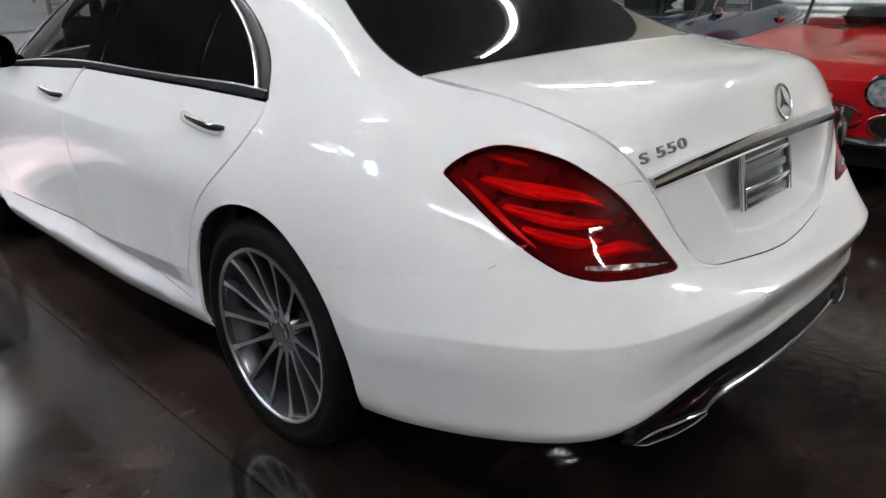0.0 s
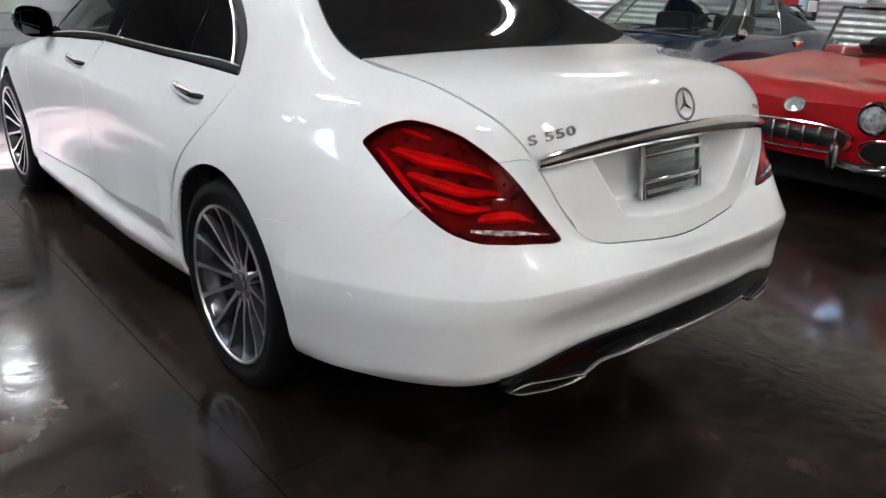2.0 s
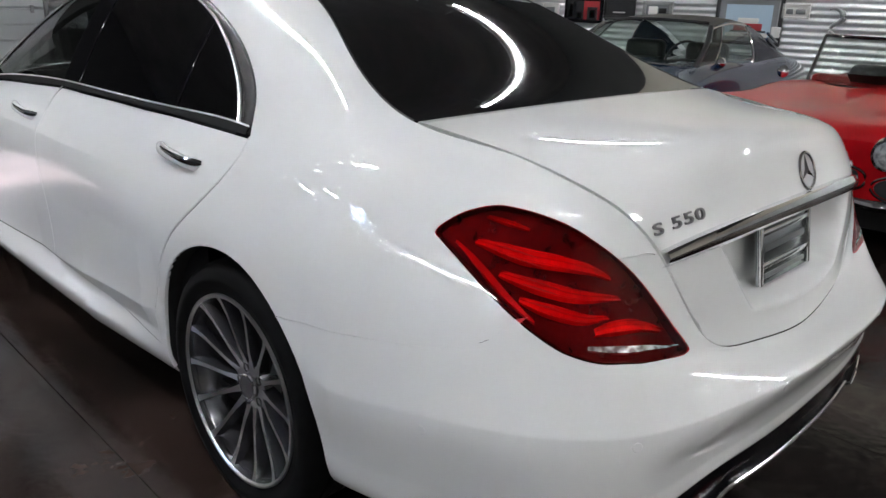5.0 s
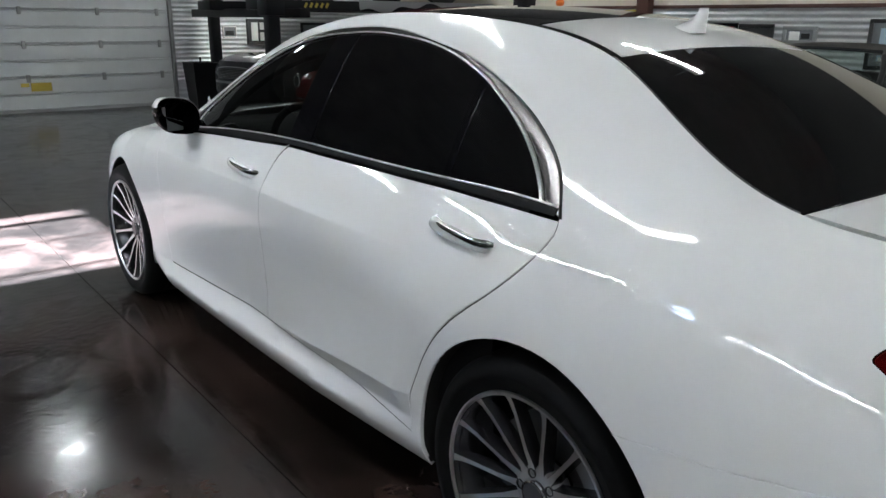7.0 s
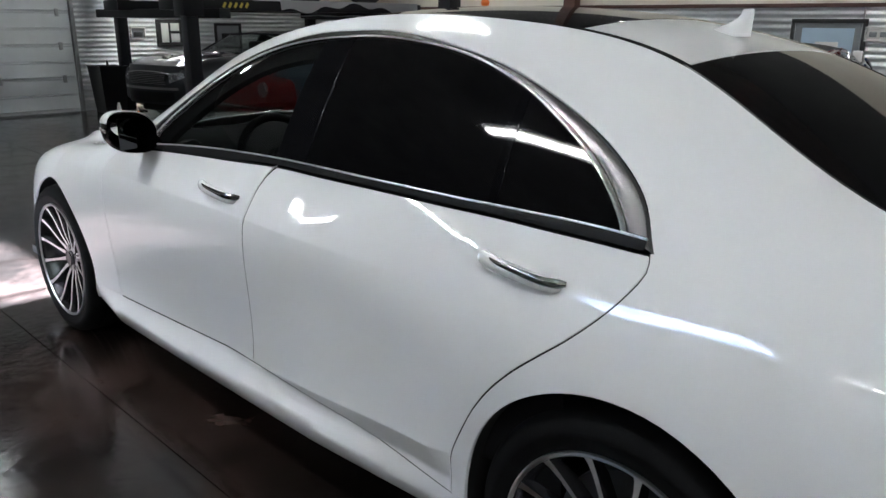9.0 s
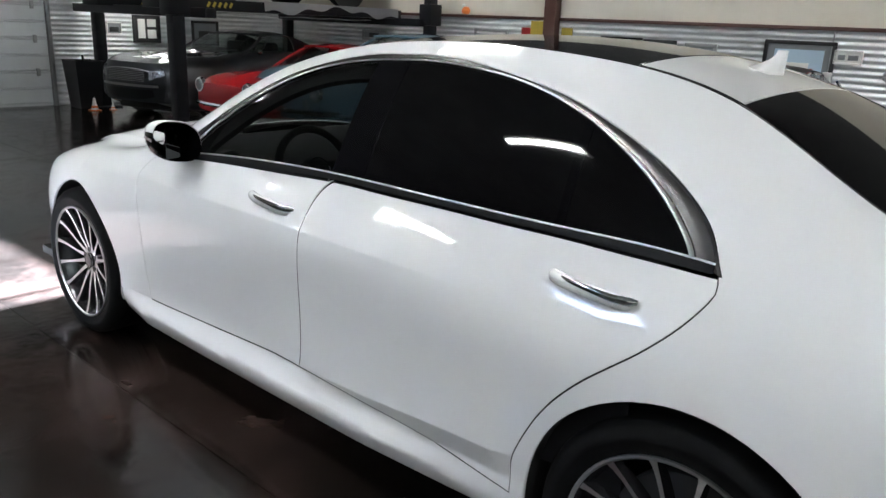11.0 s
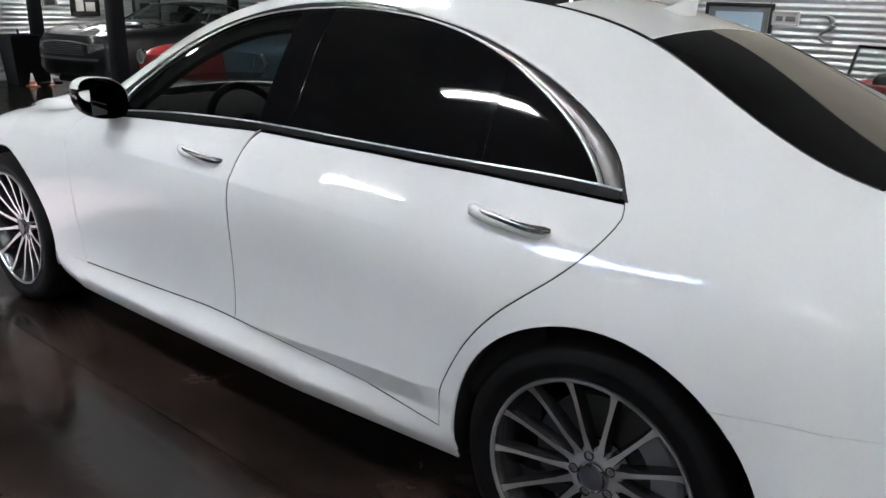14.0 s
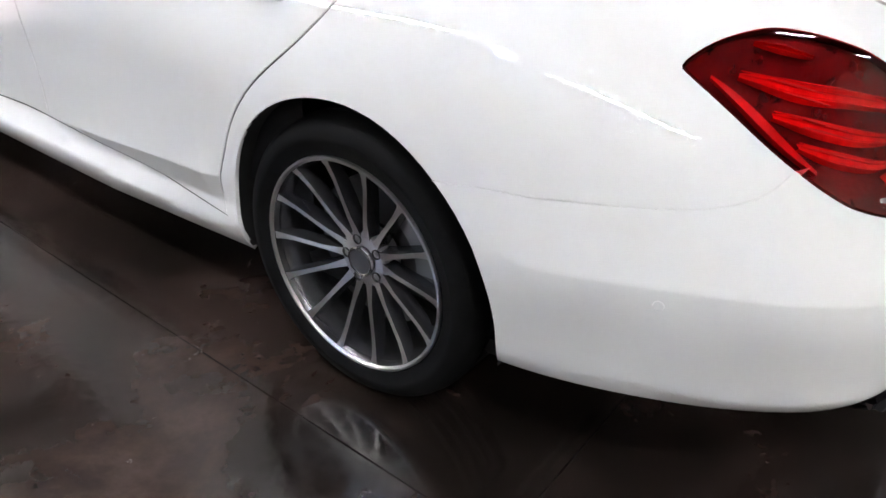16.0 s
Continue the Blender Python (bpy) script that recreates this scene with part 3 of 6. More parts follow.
GLASS_TOP = raise_head(GLASS_TOP)
FRAME_TOP = raise_head(FRAME_TOP)
LAMP = curve(((-0.664, 5.07), (-0.681, 5.31), (-0.714, 5.59), (-0.769, 5.88), (-0.82, 5.97), (-0.875, 6.0), (-0.925, 5.98), (-0.97, 5.89), (-1.03, 5.78), (-1.093, 5.66), (-1.14, 5.58), (-1.178, 5.42), (-1.203, 5.0), (-1.2, 4.52), (-1.162, 4.26), (-1.096, 4.05), (-1.043, 3.96), (-1.0, 3.91), (-0.957, 3.94), (-0.923, 4.02), (-0.844, 4.30), (-0.73, 4.74), (-0.683, 4.94)), 0.012, True)
BUMPER_SEAM = curve(((-0.262, 3.47), (-0.345, 3.57), (-0.412, 3.63), (-0.532, 3.68), (-0.656, 3.71), (-0.74, 3.76), (-0.80, 3.85), (-0.84, 3.98), (-0.868, 4.2)))


def height_line(s, z):
    """The v at which the body reaches height z at station s."""
    v = np.linspace(0, 7, 141)
    return float(np.interp(z, flank(np.full(141, s), v)[:, 2], v))


def arch(y0, r, a0, a1, n=40, z0=0.36):
    """A wheel arch as a run of (s, v), from angle a0 to a1 (degrees, 0 forwards, 90 up)."""
    out = []
    for a in np.linspace(radians(a0), radians(a1), n):
        s, z = y0 + r * math.cos(a), z0 + r * math.sin(a)
        out.append(np.array([s, height_line(s, z)]))
    return out


def nearest(run, q):
    return int(np.argmin([np.hypot(*((p - q) * (1, VS))) for p in run]))


def cut(run, a, b, step=1):
    """The stretch of a closed run from the point nearest a to that nearest b, going forwards or back."""
    i, j, n = nearest(run, np.array(a)), nearest(run, np.array(b)), len(run)
    out = [run[i]]
    while i != j:
        i = (i + step) % n
        out.append(run[i])
    return out


REAR_ARCH = arch(-0.008, 0.408, -12, 192)
FRONT_ARCH = arch(3.02, 0.40, -12, 192)
k = nearest(REAR_ARCH, np.array((-0.262, 3.47)))
ARCH_QUARTER, ARCH_BUMPER = REAR_ARCH[: k + 1], REAR_ARCH[k:]
LAMP_OUT, LAMP_IN = (-0.868, 4.2), (-1.01, 5.82)
DIVIDE = (-1.066, 7.0)
DIVIDE_LINE = curve(((-1.01, 5.82), (-1.034, 6.15), (-1.05, 6.55), (-1.066, 7.0)))
side_frame = chain(
    REAR_CUT,
    FRAME_TOP[::-1],
    straight((2.32, 5.3), (2.5, 5.4)),
    straight((2.5, 5.4), (2.66, 7.0)),
    straight((2.66, 7.0), DIVIDE, 0.03),
    DIVIDE_LINE[::-1],
    cut(LAMP, LAMP_IN, LAMP_OUT, -1),
    BUMPER_SEAM[::-1],
    ARCH_QUARTER[::-1],
    straight(ARCH_QUARTER[0], (0.41, 1.3)),
)
rear_bumper = chain(
    BUMPER_SEAM[::1],
    cut(LAMP, LAMP_OUT, LAMP_IN, -1)[::1],
    DIVIDE_LINE,
    straight(DIVIDE, (-1.4985, 7.0)),
    straight((-1.4985, 7.0), (-1.4985, 0.0)),
    straight((-1.4985, 0.0), (-0.42, 0.0), 0.03),
    ARCH_BUMPER[::-1],
)
front_door = chain(B_CUT, BELT[nearest(BELT, np.array((1.245, 5.3))) :], FENDER_CUT[::-1], DOOR_FOOT[: nearest(DOOR_FOOT, np.array((1.335, 1.95))) + 1])
rear_door = chain(REAR_CUT, BELT[: nearest(BELT, np.array((1.245, 5.3))) + 1], B_CUT[::-1], DOOR_FOOT[nearest(DOOR_FOOT, np.array((1.335, 1.95))) :])
sill = chain(DOOR_FOOT[::-1], straight((2.349, 1.62), (2.62, 1.45)), straight((2.62, 1.45), (2.62, 0.0)), straight((2.62, 0.0), (0.40, 0.0), 0.03), straight((0.40, 0.0), (0.41, 1.3)))
front_fender = chain(FENDER_CUT, straight((2.32, 5.3), (2.5, 5.4)), straight((2.5, 5.4), (2.66, 7.0)), straight((2.66, 7.0), (4.2985, 7.0), 0.03), straight((4.2985, 7.0), (4.2985, 0.0)), straight((4.2985, 0.0), (3.42, 0.0), 0.03), FRONT_ARCH, straight(FRONT_ARCH[-1], (2.62, 1.45)))


def handle_bm(y0, z0, x0, front, back, off, flat=0.8):
    """A bar along the door, bowed out in the middle; front and back are its radii."""
    y = np.linspace(-0.108, 0.112, 19)
    r = back + (front - back) * (y + 0.108) / 0.22
    r = r * np.clip(1.25 - np.abs((y - 0.002) / 0.11) ** 8 * 0.7, 0.3, 1)
    pts = [(x0 - off + (off - 0.004) * abs((q - 0.002) / 0.11) ** 4, y0 + q, z0 + 0.10 * q) for q in y]
    return tube_bm(pts, r, 12, flat)


for right in (False, True):
    turn = np.array((-1, 1, 1)) if right else np.array((1, 1, 1))
    panel("side_frame", side_frame, PAINT, saloon, right=right, gap=0.0012, fine=0.025)
    panel("sill", sill, PAINT, saloon, right=right, out=-0.005)
    panel("front_fender", front_fender, PAINT, saloon, right=right)
    doors = []
    for name, outline, s0, s1 in (("front_door", front_door, 1.33, 2.36), ("rear_door", rear_door, 0.40, 1.29)):
        along = np.arange(s0, s1, 0.012)
        doors.append(panel(name, outline, PAINT, saloon, right=right, gap=0.0036, fine=0.018, folds=(np.stack([along, door_fold(along)], 1), *([np.stack([along, sill_fold(along)], 1)] if name == "rear_door" else ()))))
    # black tube like a seal, laid in to stand for the gaps' shade
    for run in (B_CUT, REAR_CUT, FENDER_CUT, DOOR_FOOT):
        q = np.array(run)
        nn = surface_normals(flank, q)
        nn *= np.sign(-nn[:, :1])
        part("gap_shade_seal", tube_bm((flank(q[:, 0], q[:, 1]) - nn * 0.0055) * turn, 0.0042, 6), UNDERBODY, saloon, "black seal strip that darkens the door gap")
    for door, (y0, v0) in zip(doors, ((1.49, 4.92), (0.28, 4.83))):
        at = flank(np.array([y0]), np.array([v0]))[0]
        grip = handle_bm(at[1] - 0.006, at[2] + 0.003, at[0], 0.0028, 0.0115, 0.0355, 0.75)
        lower = handle_bm(at[1] + 0.004, at[2] - 0.006, at[0], 0.0175, 0.0165, 0.024, 0.85)
        if right:
            for g in (grip, lower):
                shift(g, Matrix.Diagonal((-1, 1, 1, 1)))
                bmesh.ops.reverse_faces(g, faces=g.faces)
        part("handle_strip", grip, DARKCHROME, door, "chrome wedge on a door handle")
        part("door_handle", lower, PAINT, door)
    # window surround and glass
    def even(run, n):
        p = np.array(run)
        d = np.r_[0, np.cumsum(np.linalg.norm(np.diff(p, axis=0) * (1, VS), axis=1))]
        return np.stack([np.interp(np.linspace(0, d[-1], n), d, p[:, i]) for i in (0, 1)], 1)
    outer, inner = even(FRAME_TOP, 160), even(GLASS_TOP, 160)
    rows = [outer * (1 - t) + inner * t for t in (0.03, 0.14, 0.5, 0.86, 1.0)]
    band = np.stack([flank(r[:, 0], r[:, 1]) for r in rows])
    nn = np.stack([surface_normals(flank, r) for r in rows])
    nn *= np.sign(-nn[..., :1])
    band = (band + nn * np.array((-0.008, 0.0, 0.002, 0.0, -0.006))[:, None, None]) * turn
    part("window_trim", grid_bm(band, flip=not right), SATIN, saloon, "dark satin window surround")
    # black lining of the door frame behind the glass
    deep = even([q for q in GLASS_TOP if 1.2 < q[0] < 2.1], 40)
    lining = []
    for drop, depth in ((-0.01, 0.012), (0.12, 0.035), (0.30, 0.050), (0.36, 0.075)):
        r = deep - np.stack([0.10 * drop * np.ones(40), drop * np.ones(40)], 1)
        q = flank(r[:, 0], r[:, 1])
        q[:, 0] += depth
        lining.append(q)
    part("frame_lining", grid_bm(np.array(lining) * turn), LEATHER, saloon, "black door frame lining")
    tops = np.array(GLASS_TOP)
    tn = surface_normals(flank, tops)
    tn *= np.sign(-tn[:, :1])
    reach = np.linspace(0, 1, len(tops))
    part("chrome_bead", tube_bm((flank(tops[:, 0], tops[:, 1]) + tn * 0.001) * turn, 0.0026 + 0.0034 * np.clip((reach - 0.60) / 0.35, 0, 1), 8), BRIGHTTRIM, saloon, "bright chrome bead round the side windows")
    along = np.linspace(0.03, 2.12, 90)
    low_v = np.interp(along, *np.array(BELT).T)
    high_v = np.interp(along, *np.array(GLASS_FOOT).T)
    belt_rows = [np.stack([along, low_v + f * (high_v - low_v)], 1) for f in (0.06, 0.3, 0.7, 0.9)]
    tn = surface_normals(flank, belt_rows[2])
    tn *= np.sign(-tn[:, :1])
    band = np.stack([flank(r[:, 0], r[:, 1]) for r in belt_rows]) + tn * np.array((0.0005, 0.002, 0.0025, 0.0015))[:, None, None]
    part("belt_strip", grid_bm(band * turn, flip=right), BELTBLACK, saloon, "satin black belt strip")
    part("chrome_edge", tube_bm((flank(along, low_v + 0.95 * (high_v - low_v)) + tn * 0.004) * turn, 0.0027, 6), BRIGHTTRIM, saloon, "thin chrome line below the side windows")
    # glass, B pillar and divider
    def top_v(s):
        g = np.array(GLASS_TOP)[::-1]
        return float(np.interp(s, g[:, 0], g[:, 1]))
    def foot_v(s):
        g = np.array(GLASS_FOOT)
        return float(np.interp(s, g[:, 0], g[:, 1]))
    def window(name, mat, low_a, low_b, high_a, high_b, out, label=""):
        foot = [np.array((s, foot_v(s))) for s in np.linspace(low_a, low_b, 30)]
        head = [np.array((s, top_v(s))) for s in np.linspace(high_b, high_a, 40)]
        return panel(name, chain(foot, straight(foot[-1], head[0]), head, straight(head[-1], foot[0])), mat, saloon, out=out, lip=0.004, gap=0.0, right=right, label=label)
    pane = window("front_side_window", CLEARGLASS, 1.275, 2.095, 1.30, 2.07, -0.006, "lightly tinted glass")
    pane.visible_shadow = False
    window("centre_pillar_cover", GLOSSBLACK, 1.13, 1.275, 1.16, 1.30, -0.004, "gloss black pillar cover")
    window("rear_side_window", DARKGLASS, 0.437, 1.13, 0.47, 1.16, -0.006, "dark tinted glass")
    window("window_divider", GLOSSBLACK, 0.415, 0.437, 0.445, 0.47, -0.003)
    window("quarter_window", DARKGLASS, 0.09, 0.415, 0.10, 0.445, -0.006, "dark tinted glass")

panel("rear_bumper", rear_bumper, PAINT, saloon, both=True, gap=0.0011, fine=0.02, folds=(np.stack([np.arange(-1.49, -0.43, 0.012), np.full(89, BUMPER_FOLD)], 1),))
for right in (False, True):
    q = np.array(BUMPER_SEAM)[2:]
    rows = []
    for d in (-0.07, 0.0, 0.07):
        r = np.stack([q[:, 0] - 0.3 * d * (q[:, 0] < -0.7), q[:, 1] + d], 1)
        nn = surface_normals(flank, r)
        nn *= np.sign(-nn[:, :1])
        rows.append(flank(r[:, 0], r[:, 1]) - nn * 0.0035)
    part("bumper_flange", grid_bm(np.array(rows) * ((-1, 1, 1) if right else (1, 1, 1)), flip=right), PAINT, saloon)
bpy.context.view_layer.update()


# ---- top of the car: glass, roof and bonnet between the seams ----
def crown(height):
    h = spline((-0.6, -0.45, -0.1, 0.14, 0.6, 1.2, 1.8, 2.3, 2.68, 3.0, 3.5, 4.3), height)

    def at(s, a):
        """a from -1 (left seam) to 1 (right seam)."""
        e = ALONG[7](np.asarray(s, float))
        a = np.asarray(a, float)
        z = e[..., 2] + h(s) * (1 - np.abs(a) ** 2.2) - 0.5 * np.maximum(np.abs(a) - 1, 0) * e[..., 0]
        return np.stack([e[..., 0] * a, e[..., 1] - 0.05 * (1 - a**2) * np.clip((0.14 - s) / 0.6, 0, 1), z], -1)

    return at


top_of = crown((0.014, 0.014, 0.02, 0.022, 0.03, 0.03, 0.05, 0.07, 0.05, 0.045, 0.04, 0.02))


def top_panel(name, s0, s1, mat, out=0.0, edge=0.0, label="", lip=0.01):
    def fn(s, v):
        return top_of(s, (np.asarray(v, float) - 3.5) / 3.5 * (1 - edge))
    run = chain(straight((s0, 0), (s1, 0), 0.03), straight((s1, 0), (s1, 7), 0.03), straight((s1, 7), (s0, 7), 0.03), straight((s0, 7), (s0, 0), 0.03))
    return panel(name, run, mat, saloon, fn, out, lip, 0.002, 0.03, label=label)


top_panel("rear_window", -0.455, 0.135, DARKGLASS, -0.001, 0.006, "dark tinted rear window")
top_panel("roof_panel", 0.14, 0.425, PAINT, -0.002, 0.052)
top_panel("panorama_roof", 0.43, 1.78, ROOFGLASS, -0.002, 0.025, "black glass panorama roof")
top_panel("windscreen", 1.80, 2.64, CLEARGLASS, -0.003, 0.0, "windscreen glass").visible_shadow = False
top_panel("bonnet", 2.66, 4.0, PAINT, -0.002, 0.004)
for side in (1, -1):
    s = np.linspace(0.10, 1.82, 60)
    e = ALONG[7](s)
    rows = [e * (-side, 1, 1) + (side * d, 0, z) for d, z in ((-0.002, -0.008), (0.001, -0.001), (0.014, 0.0), (0.026, 0.001), (0.031, -0.008))]
    part("roof_gutter", grid_bm(rows, flip=side < 0), GLOSSBLACK, saloon, "black rubber roof gutter")

for side in (1, -1):
    e = ALONG[7](np.linspace(-0.45, 0.14, 40)) * (-side, 1, 1) + (side * 0.003, 0, -0.003)
    part("glass_seal", tube_bm(e, 0.0045, 6), BLACK, saloon, "black rubber rear window seal")

# shark-fin aerial
z0 = top_of(np.array([0.28]), np.array([0.0]))[0][2] - 0.014
rows = []
for t in np.linspace(0, 1, 13):
    y0, y1 = 0.232 + 0.150 * (1 - t) ** 2.4 + 0.012 * (1 - t), 0.205 - 0.004 * t
    w = 0.030 * (1 - t) ** 2.6 + 0.007 * (1 - t) + 0.003
    rows.append([(w * math.sin(a) * (0.55 + 0.45 * abs(math.sin(a))), (y0 + y1) / 2 + (y0 - y1) / 2 * math.cos(a), z0 + 0.070 * t) for a in np.linspace(0, 2 * math.pi, 24)])
fin = grid_bm(rows)
bmesh.ops.contextual_create(fin, geom=[e for e in fin.edges if e.is_boundary and all(v.co.z > z0 + 0.068 for v in e.verts)])
bmesh.ops.remove_doubles(fin, verts=fin.verts, dist=0.0004)
bmesh.ops.recalc_face_normals(fin, faces=fin.faces)
part("aerial_fin", fin, PAINT, saloon, "white shark-fin aerial")

# ---- boot lid ----
LID_Q = (0.0, 1.0, 2.0, 2.3, 2.6, 3.2, 4.0, 4.6, 5.2, 6.0)
LID_EDGE = ALONG[7](np.array((-0.452, -0.70, -0.88, -0.93, -0.97, -1.03, -1.075, -1.115, -1.155, -1.2)))
LID_MID = ((0.0, -0.503, 1.146), (0.0, -0.77, 1.138), (0.0, -0.985, 1.125), (0.0, -1.022, 1.108), (0.0, -1.040, 1.075), (0.0, -1.058, 1.025), (0.0, -1.072, 0.97), (0.0, -1.084, 0.90), (0.0, -1.096, 0.79), (0.0, -1.108, 0.681))
lid_edge, lid_mid = spline(LID_Q, LID_EDGE), spline(LID_Q, LID_MID)


seam_s = np.linspace(-1.5, -1.19, 120)
seam_p = ALONG[7](seam_s)


def lid(a, q, recess=True):
    a, q = np.broadcast_arrays(np.asarray(a, float), np.asarray(q, float))
    e, c = lid_edge(q), lid_mid(q)
    p = c + (e - c) * (np.abs(a) ** 2.4)[..., None]
    p[..., 0] = e[..., 0] * a
    # the lower edge follows the bumper's upper edge
    w = np.clip(q - 4.8, 0, 1.2) / 1.2
    w = (w * w * (3 - 2 * w))[..., None]
    foot = np.stack([p[..., 0]] + [np.interp(np.abs(p[..., 0]), seam_p[:, 0], seam_p[:, i]) for i in (1, 2)], -1)
    low = lid_mid(6.0) + (lid_edge(6.0) - lid_mid(6.0)) * (np.abs(a) ** 2.4)[..., None]
    low[..., 0] = p[..., 0]
    p = p + w * (foot - low)
    if recess:
        z = p[..., 2]
        u = np.abs(p[..., 0]) / (0.25 + 0.12 * np.clip((z - 0.76) / 0.20, 0, 1))
        w = np.clip((0.965 - z) / 0.208, 0, 2)
        r = np.maximum(u, w) + 0.12 * np.minimum(u, w) ** 3
        t = np.clip((1.03 - r) / 0.15, 0, 1)
        inside = np.where(z < 0.968, t * t * (3 - 2 * t), 0)
        p[..., 1] += 0.095 * inside * np.clip((1.0 - z) / 0.03, 0, 1)
    return p


aa, qq = np.meshgrid(np.linspace(-0.990, 0.990, 121), np.r_[np.linspace(0.03, 2.9, 40), np.linspace(2.95, 5.965, 100)], indexing="ij")
lid_bm = grid_bm(lid(aa, qq), thick=0.0)
bmesh.ops.recalc_face_normals(lid_bm, faces=lid_bm.faces)
rim = [e for e in lid_bm.edges if e.is_boundary]
ext = bmesh.ops.extrude_edge_only(lid_bm, edges=rim)
for v in [g for g in ext["geom"] if isinstance(g, bmesh.types.BMVert)]:
    v.co += Vector((-0.004 * np.sign(v.co.x) * (abs(v.co.x) > 0.4), 0.012, -0.008))
boot = part("boot_lid", lid_bm, PAINT, saloon, sharp=60)

strip = []
for a in np.linspace(-0.998, 0.998, 61):
    p = lid(a, 3.95, False)
    h = 0.021 * (1 - 0.25 * abs(a) ** 6)
    strip.append([p + (0, dy, dz * h) for dy, dz in ((0.004, 1), (-0.010, 1.05), (-0.018, 0.35), (-0.016, -0.45), (-0.008, -1.0), (0.004, -1.05))])
strip_bm = grid_bm(strip)
bmesh.ops.recalc_face_normals(strip_bm, faces=strip_bm.faces)
part("chrome_strip", strip_bm, CHROME, boot, "chrome bar across the boot lid", sharp=50)


def on_lid(x, q):
    """The pose of a badge at x on the lid, facing out."""
    a = x / lid_edge(q)[0]
    p = lid(a, q, False)
    du, dv = lid(a + 0.01, q, False) - lid(a - 0.01, q, False), lid(a, q - 0.02, False) - lid(a, q + 0.02, False)
    X, Y = Vector(du).normalized(), Vector(dv).normalized()
    Z = X.cross(Y).normalized()
    Y = Z.cross(X)
    m = Matrix((X, Y, Z)).transposed().to_4x4()
    m.translation = Vector(p) + Z * 0.002
    return m


ring = lathe_bm([(0.041 + 0.0045 * math.cos(t), 0.004 + 0.004 * math.sin(t)) for t in np.linspace(0, 2 * math.pi, 12, endpoint=False)], 40, True)
arms = []
for k in range(3):
    arm = bmesh.new()
    t = math.pi / 2 + 2 * math.pi * k / 3
    c, s = math.cos(t), math.sin(t)
    tip, l, r, o = (0.04 * c, 0.04 * s, 0.004), (-0.006 * s - 0.004 * c, 0.006 * c - 0.004 * s, 0.001), (0.006 * s - 0.004 * c, -0.006 * c - 0.004 * s, 0.001), (0, 0, 0.009)
    vs = [arm.verts.new(q) for q in (tip, l, r, o)]
    arm.faces.new((vs[0], vs[1], vs[3]))
    arm.faces.new((vs[2], vs[0], vs[3]))
    arms.append(arm)
part("emblem", shift(merge(ring, *arms), on_lid(0.0, 3.02)), CHROME, boot, "round chrome emblem")

for letter, dx in zip("S550", (0.004, 0.047, 0.077, 0.107)):
    text = bpy.data.curves.new("badge_letter", "FONT")
    text.body, text.size, text.extrude, text.bevel_depth = letter, 0.036, 0.002, 0.0006
    temp = bpy.data.objects.new("tmp", text)
    letters = bpy.data.meshes.new_from_object(temp)
    bpy.data.objects.remove(temp)
    letter_bm = bmesh.new()
    letter_bm.from_mesh(letters)
    part("badge_letter", shift(letter_bm, on_lid(-0.536 + dx, 3.34) @ Matrix.Diagonal((1.5, 0.9, 1, 1))), BADGE, boot, "raised chrome letter")
for x in (0.47, 0.495, 0.52, 0.54):
    part("badge_bar", shift(box_bm((-0.009, -0.007, 0), (0.009, 0.007, 0.003), 0.0008), on_lid(x - 0.02, 3.28)), CHROME, boot)

# number plate bracket in the recess
PLATE = pose(0.018, -1.030, 0.855, 90 - 9, 0, 0)
plate = part("plate_bracket", shift(box_bm((-0.145, -0.075, -0.004), (0.145, 0.075, 0.004), 0.003), PLATE), PLATECHROME, boot, "bare chrome number plate frame")
for a, b in (((-0.145, -0.075, 0.003), (-0.130, 0.075, 0.010)), ((0.130, -0.075, 0.003), (0.145, 0.075, 0.010)), ((-0.145, 0.040, 0.003), (0.145, 0.054, 0.009)), ((-0.145, -0.036, 0.003), (0.145, -0.022, 0.009))):
    part("plate_rail", shift(box_bm(a, b, 0.003), PLATE), CHROME, plate)

for y0, h in ((0.060, 0.006), (0.010, 0.008), (-0.055, 0.006)):
    part("plate_slot", shift(box_bm((-0.115, y0 - h, 0.0035), (0.115, y0 + h, 0.006), 0.002), PLATE), STEELGREY, plate, "dull grey bar of the plate frame")

